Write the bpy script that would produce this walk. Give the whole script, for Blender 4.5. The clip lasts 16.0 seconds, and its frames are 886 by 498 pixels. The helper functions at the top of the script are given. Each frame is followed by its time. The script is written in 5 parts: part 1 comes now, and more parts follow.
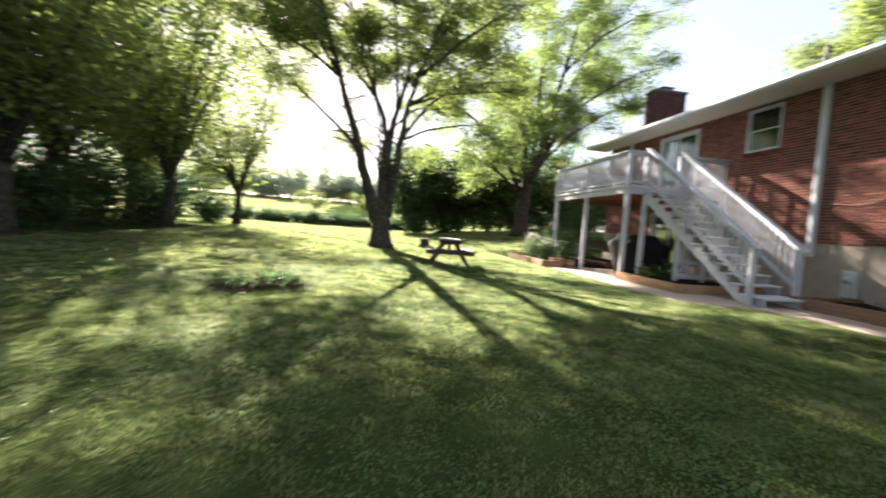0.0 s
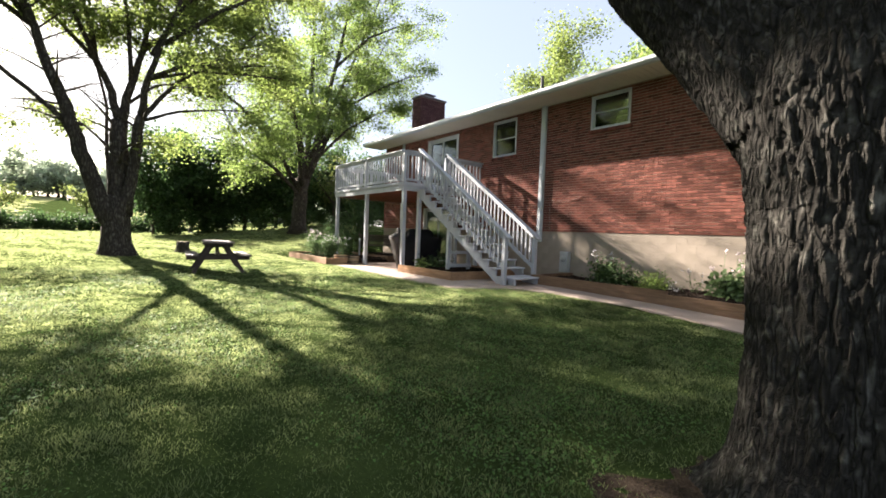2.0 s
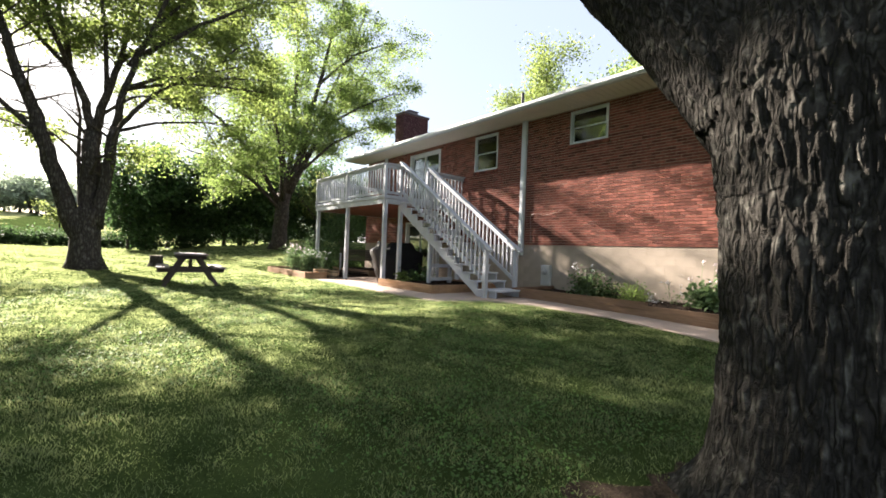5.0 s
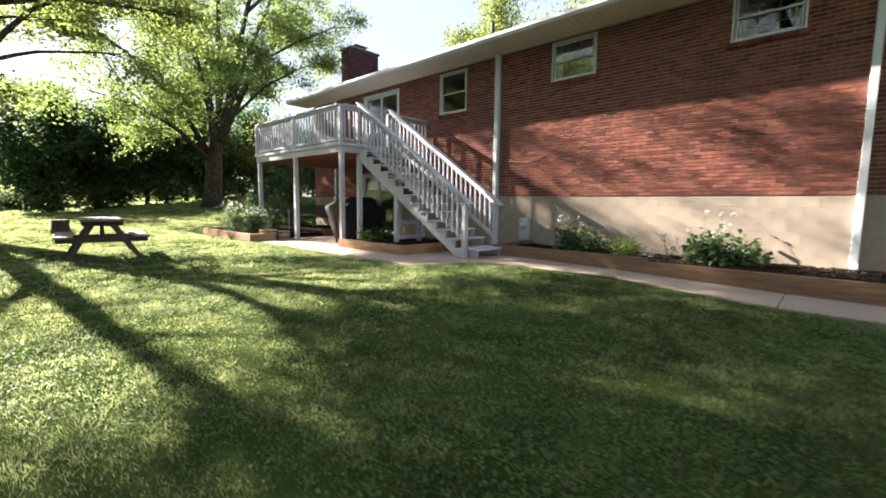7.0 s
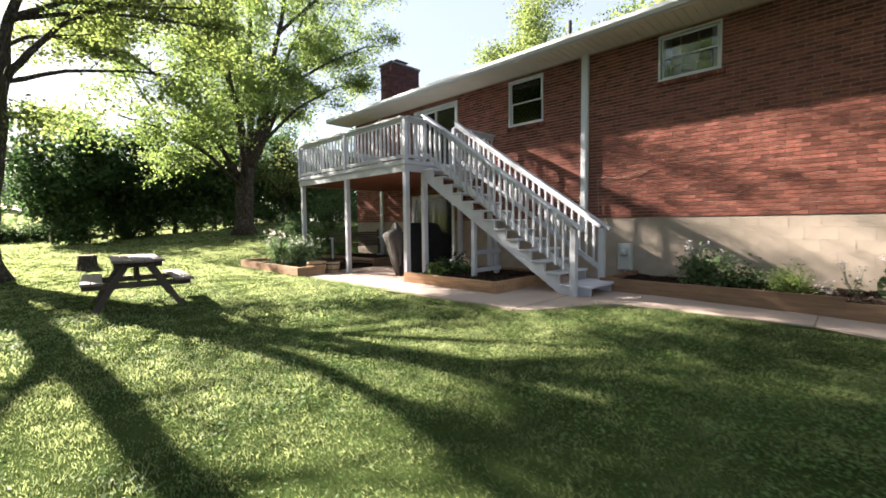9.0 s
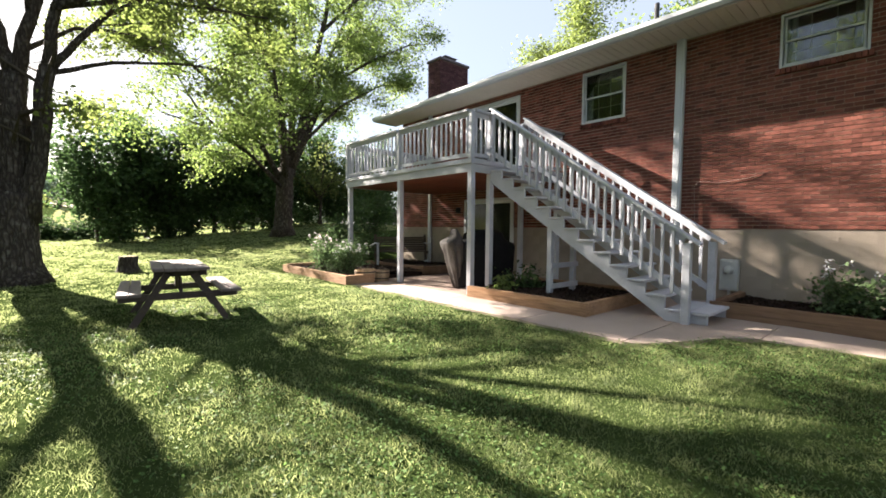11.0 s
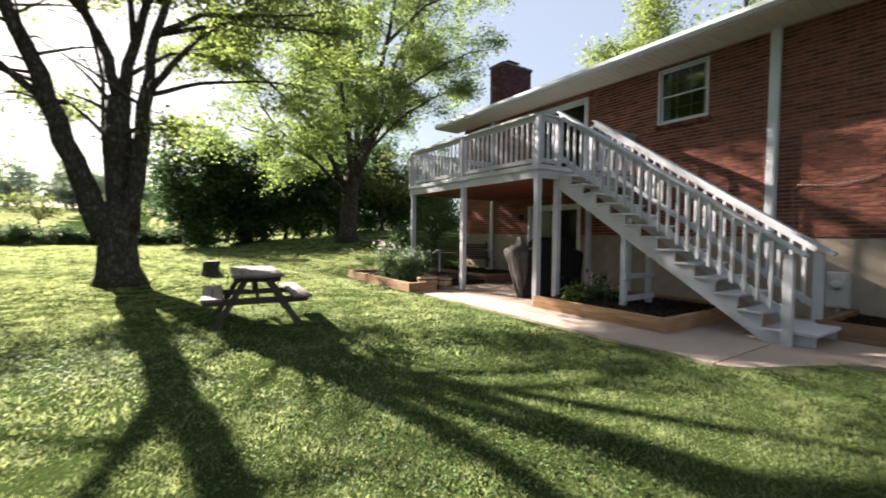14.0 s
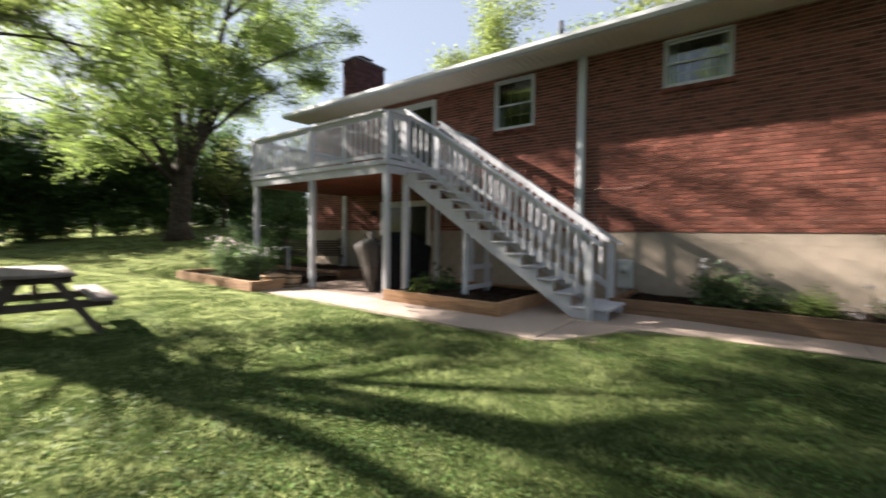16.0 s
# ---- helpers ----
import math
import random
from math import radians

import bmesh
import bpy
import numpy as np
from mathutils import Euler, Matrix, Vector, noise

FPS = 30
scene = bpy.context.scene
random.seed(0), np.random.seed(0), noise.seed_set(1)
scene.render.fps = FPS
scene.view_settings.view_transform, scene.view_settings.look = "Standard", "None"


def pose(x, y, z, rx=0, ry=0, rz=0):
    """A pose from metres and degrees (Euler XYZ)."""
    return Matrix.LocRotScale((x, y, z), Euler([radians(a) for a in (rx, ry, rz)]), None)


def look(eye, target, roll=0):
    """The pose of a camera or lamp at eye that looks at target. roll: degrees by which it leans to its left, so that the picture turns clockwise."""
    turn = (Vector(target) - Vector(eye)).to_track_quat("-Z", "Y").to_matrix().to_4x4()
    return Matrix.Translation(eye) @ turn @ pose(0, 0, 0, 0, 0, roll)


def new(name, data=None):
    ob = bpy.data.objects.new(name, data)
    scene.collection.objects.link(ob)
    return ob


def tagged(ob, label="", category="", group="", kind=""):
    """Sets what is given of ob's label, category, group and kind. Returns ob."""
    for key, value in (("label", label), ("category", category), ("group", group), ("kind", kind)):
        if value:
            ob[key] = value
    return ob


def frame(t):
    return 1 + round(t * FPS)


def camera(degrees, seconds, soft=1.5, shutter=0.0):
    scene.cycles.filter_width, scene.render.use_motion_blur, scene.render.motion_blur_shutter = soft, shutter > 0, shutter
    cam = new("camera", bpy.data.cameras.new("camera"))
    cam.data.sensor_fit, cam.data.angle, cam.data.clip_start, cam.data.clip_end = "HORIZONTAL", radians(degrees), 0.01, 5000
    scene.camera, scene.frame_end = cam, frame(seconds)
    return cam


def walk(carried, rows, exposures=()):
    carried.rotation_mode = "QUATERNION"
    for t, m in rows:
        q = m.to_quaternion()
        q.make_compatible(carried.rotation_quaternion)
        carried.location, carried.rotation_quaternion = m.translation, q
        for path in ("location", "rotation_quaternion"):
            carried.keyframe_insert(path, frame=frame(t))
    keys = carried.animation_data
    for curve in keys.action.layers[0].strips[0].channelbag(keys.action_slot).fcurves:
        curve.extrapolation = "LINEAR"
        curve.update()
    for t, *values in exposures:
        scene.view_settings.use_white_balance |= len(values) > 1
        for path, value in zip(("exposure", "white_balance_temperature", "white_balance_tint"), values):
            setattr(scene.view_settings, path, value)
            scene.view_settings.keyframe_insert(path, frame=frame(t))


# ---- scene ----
cam = camera(92.6, 16.0, 1.7, 0.5)
PATH = [
    (0, (0.09, 0.181, 1.278), (0.394, 2.155, 1.171), 4.2),
    (0.5, (0.101, 0.495, 1.276), (0.882, 2.333, 1.175), 3.1),
    (1, (0.105, 0.531, 1.286), (1.163, 2.223, 1.16), 1.9),
    (1.5, (0.106, 0.516, 1.294), (1.286, 2.127, 1.184), 2.4),
    (2, (0.082, 0.501, 1.317), (1.311, 2.077, 1.247), 2.2),
    (2.5, (0.11, 0.503, 1.331), (1.351, 2.071, 1.288), 1.7),
    (3, (0.127, 0.509, 1.359), (1.382, 2.066, 1.363), 1.5),
    (5.3, (0.244, 0.526, 1.174), (1.528, 2.059, 1.19), 2.3),
    (5.5, (0.251, 0.577, 1.172), (1.518, 2.124, 1.111), 2.0),
    (6, (0.468, 0.857, 1.165), (1.769, 2.369, 1.017), 0.5),
    (6.5, (0.593, 1.265, 1.216), (2.027, 2.65, 1.066), 1.8),
    (7, (0.609, 1.806, 1.279), (2.068, 3.157, 1.069), 0.7),
    (7.5, (0.634, 2.364, 1.288), (2.055, 3.754, 1.069), 0.1),
    (8, (0.699, 2.951, 1.325), (2.157, 4.311, 1.164), -0.5),
    (8.5, (0.772, 3.433, 1.361), (2.282, 4.743, 1.297), -1.5),
    (9, (0.802, 3.971, 1.398), (2.218, 5.379, 1.283), -0.6),
    (9.5, (0.859, 4.364, 1.425), (2.312, 5.735, 1.342), -1.9),
    (10, (0.934, 4.783, 1.457), (2.298, 6.245, 1.41), 0.6),
    (10.2, (0.948, 4.944, 1.456), (2.29, 6.424, 1.362), 0.5),
    (12.5, (1.009, 5.367, 1.497), (2.299, 6.894, 1.423), 1.3),
    (13, (1.034, 5.377, 1.5), (2.316, 6.911, 1.439), 1.2),
    (13.5, (1.005, 5.389, 1.514), (2.238, 6.962, 1.444), 0.5),
    (14, (0.968, 5.421, 1.504), (2.075, 7.085, 1.431), 0.6),
    (14.5, (0.908, 5.423, 1.527), (1.856, 7.182, 1.445), 0.9),
    (15, (0.922, 5.407, 1.504), (1.898, 7.15, 1.421), 0.8),
    (15.5, (1.015, 5.385, 1.471), (2.235, 6.969, 1.41), 0.6),
    (16, (1.103, 5.298, 1.415), (2.688, 6.516, 1.345), 0.7),
]
walk(cam, [(t, look(eye, target, roll)) for t, eye, target, roll in PATH], [(0, 3.14), (1.2, 2.92), (3, 2.92), (6, 3.08), (10, 3.02), (13, 2.7), (16, 2.62)])

# ---- world, sun, exposure ----
SUN_ELEVATION, SUN_AZIMUTH = 27.4, -14.8
world = bpy.data.worlds.new("sky")
scene.world = world
world.use_nodes = True
wn = world.node_tree
sky = wn.nodes.new("ShaderNodeTexSky")
sky.sky_type, sky.sun_disc = "NISHITA", False
sky.sun_elevation, sky.sun_rotation = radians(SUN_ELEVATION), radians(SUN_AZIMUTH)
sky.air_density, sky.dust_density, sky.ozone_density = 1.0, 1.2, 0.3
veil = wn.nodes.new("ShaderNodeMix")  # thin high haze over the clear sky
veil.data_type = "RGBA"
veil.inputs["Factor"].default_value = 0.72
veil.inputs["B"].default_value = (2.45, 2.65, 3.2, 1)
wn.links.new(sky.outputs[0], veil.inputs["A"])
wn.links.new(veil.outputs["Result"], wn.nodes["Background"].inputs[0])
wn.nodes["Background"].inputs[1].default_value = 0.044
sun = new("sun", bpy.data.lights.new("sun", "SUN"))
sun.data.energy, sun.data.angle, sun.data.color = 5.0, radians(0.55), (1.0, 0.89, 0.79)
SUN_FROM = Vector((math.sin(radians(SUN_AZIMUTH)) * math.cos(radians(SUN_ELEVATION)),
                   math.cos(radians(SUN_AZIMUTH)) * math.cos(radians(SUN_ELEVATION)), math.sin(radians(SUN_ELEVATION))))
sun.matrix_world = look(SUN_FROM * 60, (0, 0, 0))


# ---- materials ----
def material(name, base, rough=0.8, vary=0.25, grain=60.0, blotch=3.0, bump=0.2, bump_size=0.01, spec=0.3,
             metal=0.0, tint=None, stretch=(1, 1, 1), per_piece=0.0, thin=0.0, glow=2.2):
    """A surface with fine grain, larger blotches and relief, in metres of the object's own space."""
    m = bpy.data.materials.new(name)
    m.use_nodes = True
    t, n = m.node_tree, m.node_tree.nodes
    p = n["Principled BSDF"]
    p.inputs["Roughness"].default_value = rough
    p.inputs["Metallic"].default_value = metal
    p.inputs["Specular IOR Level"].default_value = spec
    co = n.new("ShaderNodeTexCoord")
    mp = n.new("ShaderNodeMapping")
    mp.inputs["Scale"].default_value = stretch
    t.links.new(co.outputs["Object"], mp.inputs[0])
    fine, wide = n.new("ShaderNodeTexNoise"), n.new("ShaderNodeTexNoise")
    fine.inputs["Scale"].default_value, fine.inputs["Detail"].default_value = grain, 4.0
    wide.inputs["Scale"].default_value, wide.inputs["Detail"].default_value = blotch, 3.0
    for x in (fine, wide):
        t.links.new(mp.outputs[0], x.inputs["Vector"])
    add = n.new("ShaderNodeMath")
    add.operation = "ADD"
    t.links.new(fine.outputs["Fac"], add.inputs[0])
    t.links.new(wide.outputs["Fac"], add.inputs[1])
    ramp = n.new("ShaderNodeMapRange")
    ramp.inputs["From Min"].default_value, ramp.inputs["From Max"].default_value = 0.65, 1.35
    t.links.new(add.outputs[0], ramp.inputs["Value"])
    mix = n.new("ShaderNodeMix")
    mix.data_type = "RGBA"
    dark = tuple(c * (1 - vary) for c in base)
    light = tuple(min(0.95, c * (1 + vary)) for c in (tint or base))
    mix.inputs["A"].default_value, mix.inputs["B"].default_value = (*dark, 1), (*light, 1)
    t.links.new(ramp.outputs["Result"], mix.inputs["Factor"])
    colour = mix.outputs["Result"]
    if per_piece:
        info, geo = n.new("ShaderNodeObjectInfo"), n.new("ShaderNodeNewGeometry")
        s = n.new("ShaderNodeMath")
        s.operation = "ADD"
        t.links.new(info.outputs["Random"], s.inputs[0])
        t.links.new(geo.outputs["Random Per Island"], s.inputs[1])
        f = n.new("ShaderNodeMath")
        f.operation = "FRACT"
        t.links.new(s.outputs[0], f.inputs[0])
        v = n.new("ShaderNodeMapRange")
        v.inputs["To Min"].default_value, v.inputs["To Max"].default_value = 1 - per_piece, 1 + per_piece
        t.links.new(f.outputs[0], v.inputs["Value"])
        hsv = n.new("ShaderNodeHueSaturation")
        t.links.new(v.outputs["Result"], hsv.inputs["Value"])
        t.links.new(colour, hsv.inputs["Color"])
        colour = hsv.outputs["Color"]
    t.links.new(colour, p.inputs["Base Color"])
    if bump:
        b = n.new("ShaderNodeBump")
        b.inputs["Strength"].default_value, b.inputs["Distance"].default_value = bump, bump_size
        t.links.new(fine.outputs["Fac"], b.inputs["Height"])
        t.links.new(b.outputs[0], p.inputs["Normal"])
    if thin:
        tr, ms = n.new("ShaderNodeBsdfTranslucent"), n.new("ShaderNodeMixShader")
        ms.inputs[0].default_value = thin
        sat = n.new("ShaderNodeHueSaturation")
        sat.inputs["Saturation"].default_value, sat.inputs["Value"].default_value = 1.1, glow
        t.links.new(colour, sat.inputs["Color"])
        t.links.new(sat.outputs[0], tr.inputs["Color"])
        t.links.new(p.outputs[0], ms.inputs[1])
        t.links.new(tr.outputs[0], ms.inputs[2])
        t.links.new(ms.outputs[0], n["Material Output"].inputs[0])
    return m


def bark_material(name, base, tint, scale=9.0, depth=0.05):
    """Furrowed bark: long plates with dark cracks between them."""
    m = bpy.data.materials.new(name)
    m.use_nodes = True
    t, n = m.node_tree, m.node_tree.nodes
    p = n["Principled BSDF"]
    p.inputs["Roughness"].default_value, p.inputs["Specular IOR Level"].default_value = 0.95, 0.1
    co, mp = n.new("ShaderNodeTexCoord"), n.new("ShaderNodeMapping")
    mp.inputs["Scale"].default_value = (1, 1, 0.26)
    t.links.new(co.outputs["Object"], mp.inputs[0])
    warp = n.new("ShaderNodeTexNoise")
    warp.inputs["Scale"].default_value = scale * 0.7
    t.links.new(mp.outputs[0], warp.inputs["Vector"])
    mv = n.new("ShaderNodeMix")
    mv.data_type = "VECTOR"
    mv.inputs["Factor"].default_value = 0.12
    t.links.new(mp.outputs[0], mv.inputs["A"])
    t.links.new(warp.outputs["Color"], mv.inputs["B"])
    vor = n.new("ShaderNodeTexVoronoi")
    vor.feature = "DISTANCE_TO_EDGE"
    vor.inputs["Scale"].default_value = scale
    t.links.new(mv.outputs["Result"], vor.inputs["Vector"])
    fine = n.new("ShaderNodeTexNoise")
    fine.inputs["Scale"].default_value, fine.inputs["Detail"].default_value = scale * 5, 6
    t.links.new(co.outputs["Object"], fine.inputs["Vector"])
    # pale patches: grey lichen, with sun-caught bark flakes painted in as well
    lichen_and_sun = n.new("ShaderNodeTexNoise")
    lichen_and_sun.inputs["Scale"].default_value, lichen_and_sun.inputs["Detail"].default_value = scale * 0.6, 5
    t.links.new(co.outputs["Object"], lichen_and_sun.inputs["Vector"])
    ridge = n.new("ShaderNodeMapRange")
    ridge.inputs["From Max"].default_value = 0.34
    t.links.new(vor.outputs["Distance"], ridge.inputs["Value"])
    c1, c2 = n.new("ShaderNodeMix"), n.new("ShaderNodeMix")
    c1.data_type = c2.data_type = "RGBA"
    c1.inputs["A"].default_value, c1.inputs["B"].default_value = (*[c * 0.4 for c in base], 1), (*base, 1)
    t.links.new(ridge.outputs["Result"], c1.inputs["Factor"])
    spot = n.new("ShaderNodeMapRange")
    spot.inputs["From Min"].default_value, spot.inputs["From Max"].default_value = 0.5, 0.68
    t.links.new(lichen_and_sun.outputs["Fac"], spot.inputs["Value"])
    k = n.new("ShaderNodeMath")
    k.operation = "MULTIPLY"
    t.links.new(spot.outputs["Result"], k.inputs[0])
    t.links.new(ridge.outputs["Result"], k.inputs[1])
    t.links.new(k.outputs[0], c2.inputs["Factor"])
    t.links.new(c1.outputs["Result"], c2.inputs["A"])
    c2.inputs["B"].default_value = (*tint, 1)
    t.links.new(c2.outputs["Result"], p.inputs["Base Color"])
    h = n.new("ShaderNodeMath")
    h.operation = "MULTIPLY_ADD"
    h.inputs[1].default_value = 0.45
    t.links.new(fine.outputs["Fac"], h.inputs[0])
    t.links.new(ridge.outputs["Result"], h.inputs[2])
    b = n.new("ShaderNodeBump")
    b.inputs["Strength"].default_value, b.inputs["Distance"].default_value = 1.0, depth
    t.links.new(h.outputs[0], b.inputs["Height"])
    t.links.new(b.outputs[0], p.inputs["Normal"])
    return m


def glass_material(name, bend):
    m = bpy.data.materials.new(name)
    m.use_nodes = True
    t, n = m.node_tree, m.node_tree.nodes
    n.remove(n["Principled BSDF"])
    clear, gloss, mix, fr = (n.new("ShaderNodeBsdfTransparent"), n.new("ShaderNodeBsdfGlossy"), n.new("ShaderNodeMixShader"),
                             n.new("ShaderNodeFresnel"))
    fr.inputs[0].default_value = bend
    clear.inputs[0].default_value = (0.75, 0.8, 0.8, 1)
    gloss.inputs["Roughness"].default_value = 0.02
    t.links.new(fr.outputs[0], mix.inputs[0])
    t.links.new(clear.outputs[0], mix.inputs[1])
    t.links.new(gloss.outputs[0], mix.inputs[2])
    t.links.new(mix.outputs[0], n["Material Output"].inputs[0])
    return m


M_LAWN = material("lawn_soil", (0.024, 0.04, 0.012), 1.0, 0.35, 45, 1.2, 0.6, 0.03, 0.0, tint=(0.04, 0.056, 0.018))
M_SOIL = material("bare_red_soil", (0.036, 0.027, 0.02), 1.0, 0.6, 60, 9, 1.0, 0.03, 0.05, tint=(0.064, 0.046, 0.033))
M_FIELD = material("hay_field", (0.19, 0.215, 0.085), 0.9, 0.2, 3, 0.05, 0.5, 0.05, 0.0, tint=(0.25, 0.25, 0.12))
M_BLADE = material("grass_blade", (0.104, 0.135, 0.06), 0.55, 0.5, 6, 3.4, 0, 0, 0.25, tint=(0.162, 0.18, 0.086), per_piece=0.28, thin=0.54, glow=2.2)
M_CLOVER = material("clover_leaf", (0.085, 0.14, 0.045), 0.6, 0.25, 9, 1.0, 0, 0, 0.15, per_piece=0.4, thin=0.35)
M_BRICK = material("red_brick", (0.12, 0.042, 0.031), 0.9, 0.35, 90, 9, 0.6, 0.005, 0.15, tint=(0.165, 0.06, 0.044), per_piece=0.45)
M_MORTAR = material("mortar", (0.33, 0.25, 0.2), 0.95, 0.15, 70, 4, 0.4, 0.004, 0.1)
M_BLOCK = material("concrete_block", (0.30, 0.252, 0.205), 0.95, 0.13, 80, 2.0, 0.5, 0.005, 0.1, per_piece=0.035)
M_JOINT = material("block_joint", (0.31, 0.262, 0.215), 0.95, 0.12, 80, 3, 0.4, 0.004, 0.1)
M_WHITE = material("white_paint", (0.54, 0.565, 0.59), 0.55, 0.06, 60, 2.5, 0.08, 0.002, 0.35)
M_DECK = material("weathered_white_deck_paint", (0.42, 0.43, 0.465), 0.7, 0.14, 55, 4, 0.25, 0.003, 0.25, per_piece=0.06)
M_UNDER = material("stained_deck_boards", (0.16, 0.048, 0.026), 0.6, 0.3, 40, 3, 0.2, 0.003, 0.3, stretch=(1, 0.15, 1), per_piece=0.15)
M_TIMBER = material("landscape_timber", (0.29, 0.17, 0.095), 0.8, 0.28, 35, 3, 0.3, 0.004, 0.2, tint=(0.35, 0.215, 0.125), stretch=(1, 0.1, 1), per_piece=0.12)
# weathered brown timber, darkened further for the shade these beds lie in
M_OLD_SHADED_TIMBER = material("weathered_shaded_timber", (0.16, 0.10, 0.065), 0.85, 0.3, 35, 3, 0.35, 0.004, 0.15, tint=(0.2, 0.125, 0.08), stretch=(1, 0.1, 1), per_piece=0.12)
M_MULCH = material("dark_mulch", (0.035, 0.024, 0.018), 1.0, 0.5, 60, 6, 0.8, 0.02, 0.1, per_piece=0.5)
M_CONCRETE = material("path_concrete", (0.34, 0.272, 0.23), 0.9, 0.12, 120, 1.6, 0.3, 0.003, 0.2, per_piece=0.05)
# patio brown with the shade under the deck put into its colour
M_PATIO = material("brown_shaded_patio", (0.2, 0.15, 0.125), 0.9, 0.2, 90, 3, 0.3, 0.004, 0.15, per_piece=0.12)
# the pale tint also paints sunlit flakes onto the thick tree's plates
M_OAK = bark_material("thick_grey_bark", (0.047, 0.043, 0.037), (0.13, 0.125, 0.108), 24.0, 0.012)
M_BARK = bark_material("brown_bark", (0.10, 0.084, 0.07), (0.17, 0.16, 0.135), 16.0, 0.035)
M_BRANCH = material("twig_bark", (0.07, 0.058, 0.045), 0.95, 0.3, 30, 4, 0.4, 0.01, 0.1)
M_LEAF_A = material("maple_leaf", (0.122, 0.152, 0.052), 0.65, 0.2, 3, 0.4, 0, 0, 0.12, per_piece=0.35, thin=0.5, glow=2.1)
M_LEAF_B = material("bright_leaf", (0.105, 0.152, 0.05), 0.6, 0.3, 3, 0.3, 0, 0, 0.2, tint=(0.135, 0.175, 0.06), per_piece=0.35, thin=0.5, glow=2.0)
M_LEAF_C = material("dark_leaf", (0.05, 0.082, 0.034), 0.65, 0.3, 3, 0.3, 0, 0, 0.12, per_piece=0.4, thin=0.35)
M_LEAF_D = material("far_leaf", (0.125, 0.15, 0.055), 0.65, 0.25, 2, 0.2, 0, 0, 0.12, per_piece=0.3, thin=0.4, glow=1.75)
# leaf green paled and greyed: distance haze is mixed into the base colour
M_HAZE = material("painted_haze_leaf", (0.3, 0.33, 0.27), 0.8, 0.2, 2, 0.1, 0, 0, 0.0, per_piece=0.25, thin=0.6)
M_PLANT = material("garden_leaf", (0.095, 0.14, 0.065), 0.65, 0.2, 6, 1, 0, 0, 0.12, per_piece=0.35, thin=0.35)
M_PETAL = material("white_petal", (0.46, 0.45, 0.46), 0.6, 0.1, 8, 2, 0, 0, 0.2, per_piece=0.15, thin=0.3)
M_PINK = material("pale_pink_petal", (0.5, 0.43, 0.45), 0.6, 0.15, 8, 2, 0, 0, 0.2, per_piece=0.25, thin=0.3)
M_GLASS = glass_material("window_glass", 1.8)
M_DOOR_GLASS = glass_material("door_glass", 1.22)
# dark surfaces that stand in for the dimness inside the house
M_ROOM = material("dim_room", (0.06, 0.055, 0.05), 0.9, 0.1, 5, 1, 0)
M_BLIND = material("window_curtain", (0.5, 0.5, 0.48), 0.9, 0.1, 20, 3, 0)
M_ROOF = material("asphalt_shingle", (0.09, 0.08, 0.075), 0.95, 0.3, 70, 4, 0.6, 0.01, 0.1)
M_SOFFIT = material("cream_soffit", (0.66, 0.61, 0.52), 0.7, 0.06, 30, 2, 0.05, 0.002, 0.3)
M_COVER = material("black_cover", (0.012, 0.012, 0.013), 0.8, 0.3, 30, 5, 0.4, 0.006, 0.12)
M_COVER2 = material("grey_cover", (0.06, 0.054, 0.05), 0.75, 0.3, 30, 5, 0.4, 0.006, 0.2)
# one weathered wood in two tones: legs darkened as backlit, boards lightened as sunlit
M_TABLE = material("weathered_backlit_wood", (0.065, 0.05, 0.042), 0.75, 0.3, 40, 4, 0.4, 0.004, 0.3, stretch=(1, 0.12, 1), per_piece=0.18)
M_TABLETOP = material("sunlit_table_wood", (0.15, 0.118, 0.108), 0.65, 0.25, 40, 4, 0.3, 0.003, 0.35, stretch=(1, 0.12, 1), per_piece=0.15)
M_CUT = material("cut_wood", (0.30, 0.23, 0.15), 0.9, 0.25, 40, 6, 0.4, 0.006, 0.1)
M_METER = material("grey_enamel", (0.42, 0.43, 0.42), 0.5, 0.08, 40, 3, 0.05, 0.002, 0.4)
M_BLACK = material("black_iron", (0.02, 0.02, 0.02), 0.6, 0.2, 40, 3, 0.1, 0.002, 0.4)
M_CABLE = material("cable_sheath", (0.35, 0.28, 0.25), 0.6, 0.1, 40, 3, 0)
M_BARREL = material("barrel_wood", (0.40, 0.29, 0.18), 0.8, 0.25, 40, 4, 0.3, 0.003, 0.2, stretch=(1, 1, 0.15), per_piece=0.15)
M_BENCH = material("grey_bench_wood", (0.075, 0.052, 0.043), 0.75, 0.25, 40, 4, 0.3, 0.003, 0.25, per_piece=0.15)
M_CHIMNEY = material("dark_chimney_brick", (0.085, 0.04, 0.042), 0.9, 0.3, 60, 5, 0.4, 0.004, 0.15, per_piece=0.3)
M_CAP = material("chimney_cap_concrete", (0.16, 0.14, 0.15), 0.9, 0.2, 50, 4, 0.3, 0.004, 0.1)
M_DEBRIS = material("dry_brush", (0.12, 0.085, 0.05), 0.9, 0.35, 20, 4, 0.3, 0.005, 0.1, per_piece=0.35, thin=0.1)


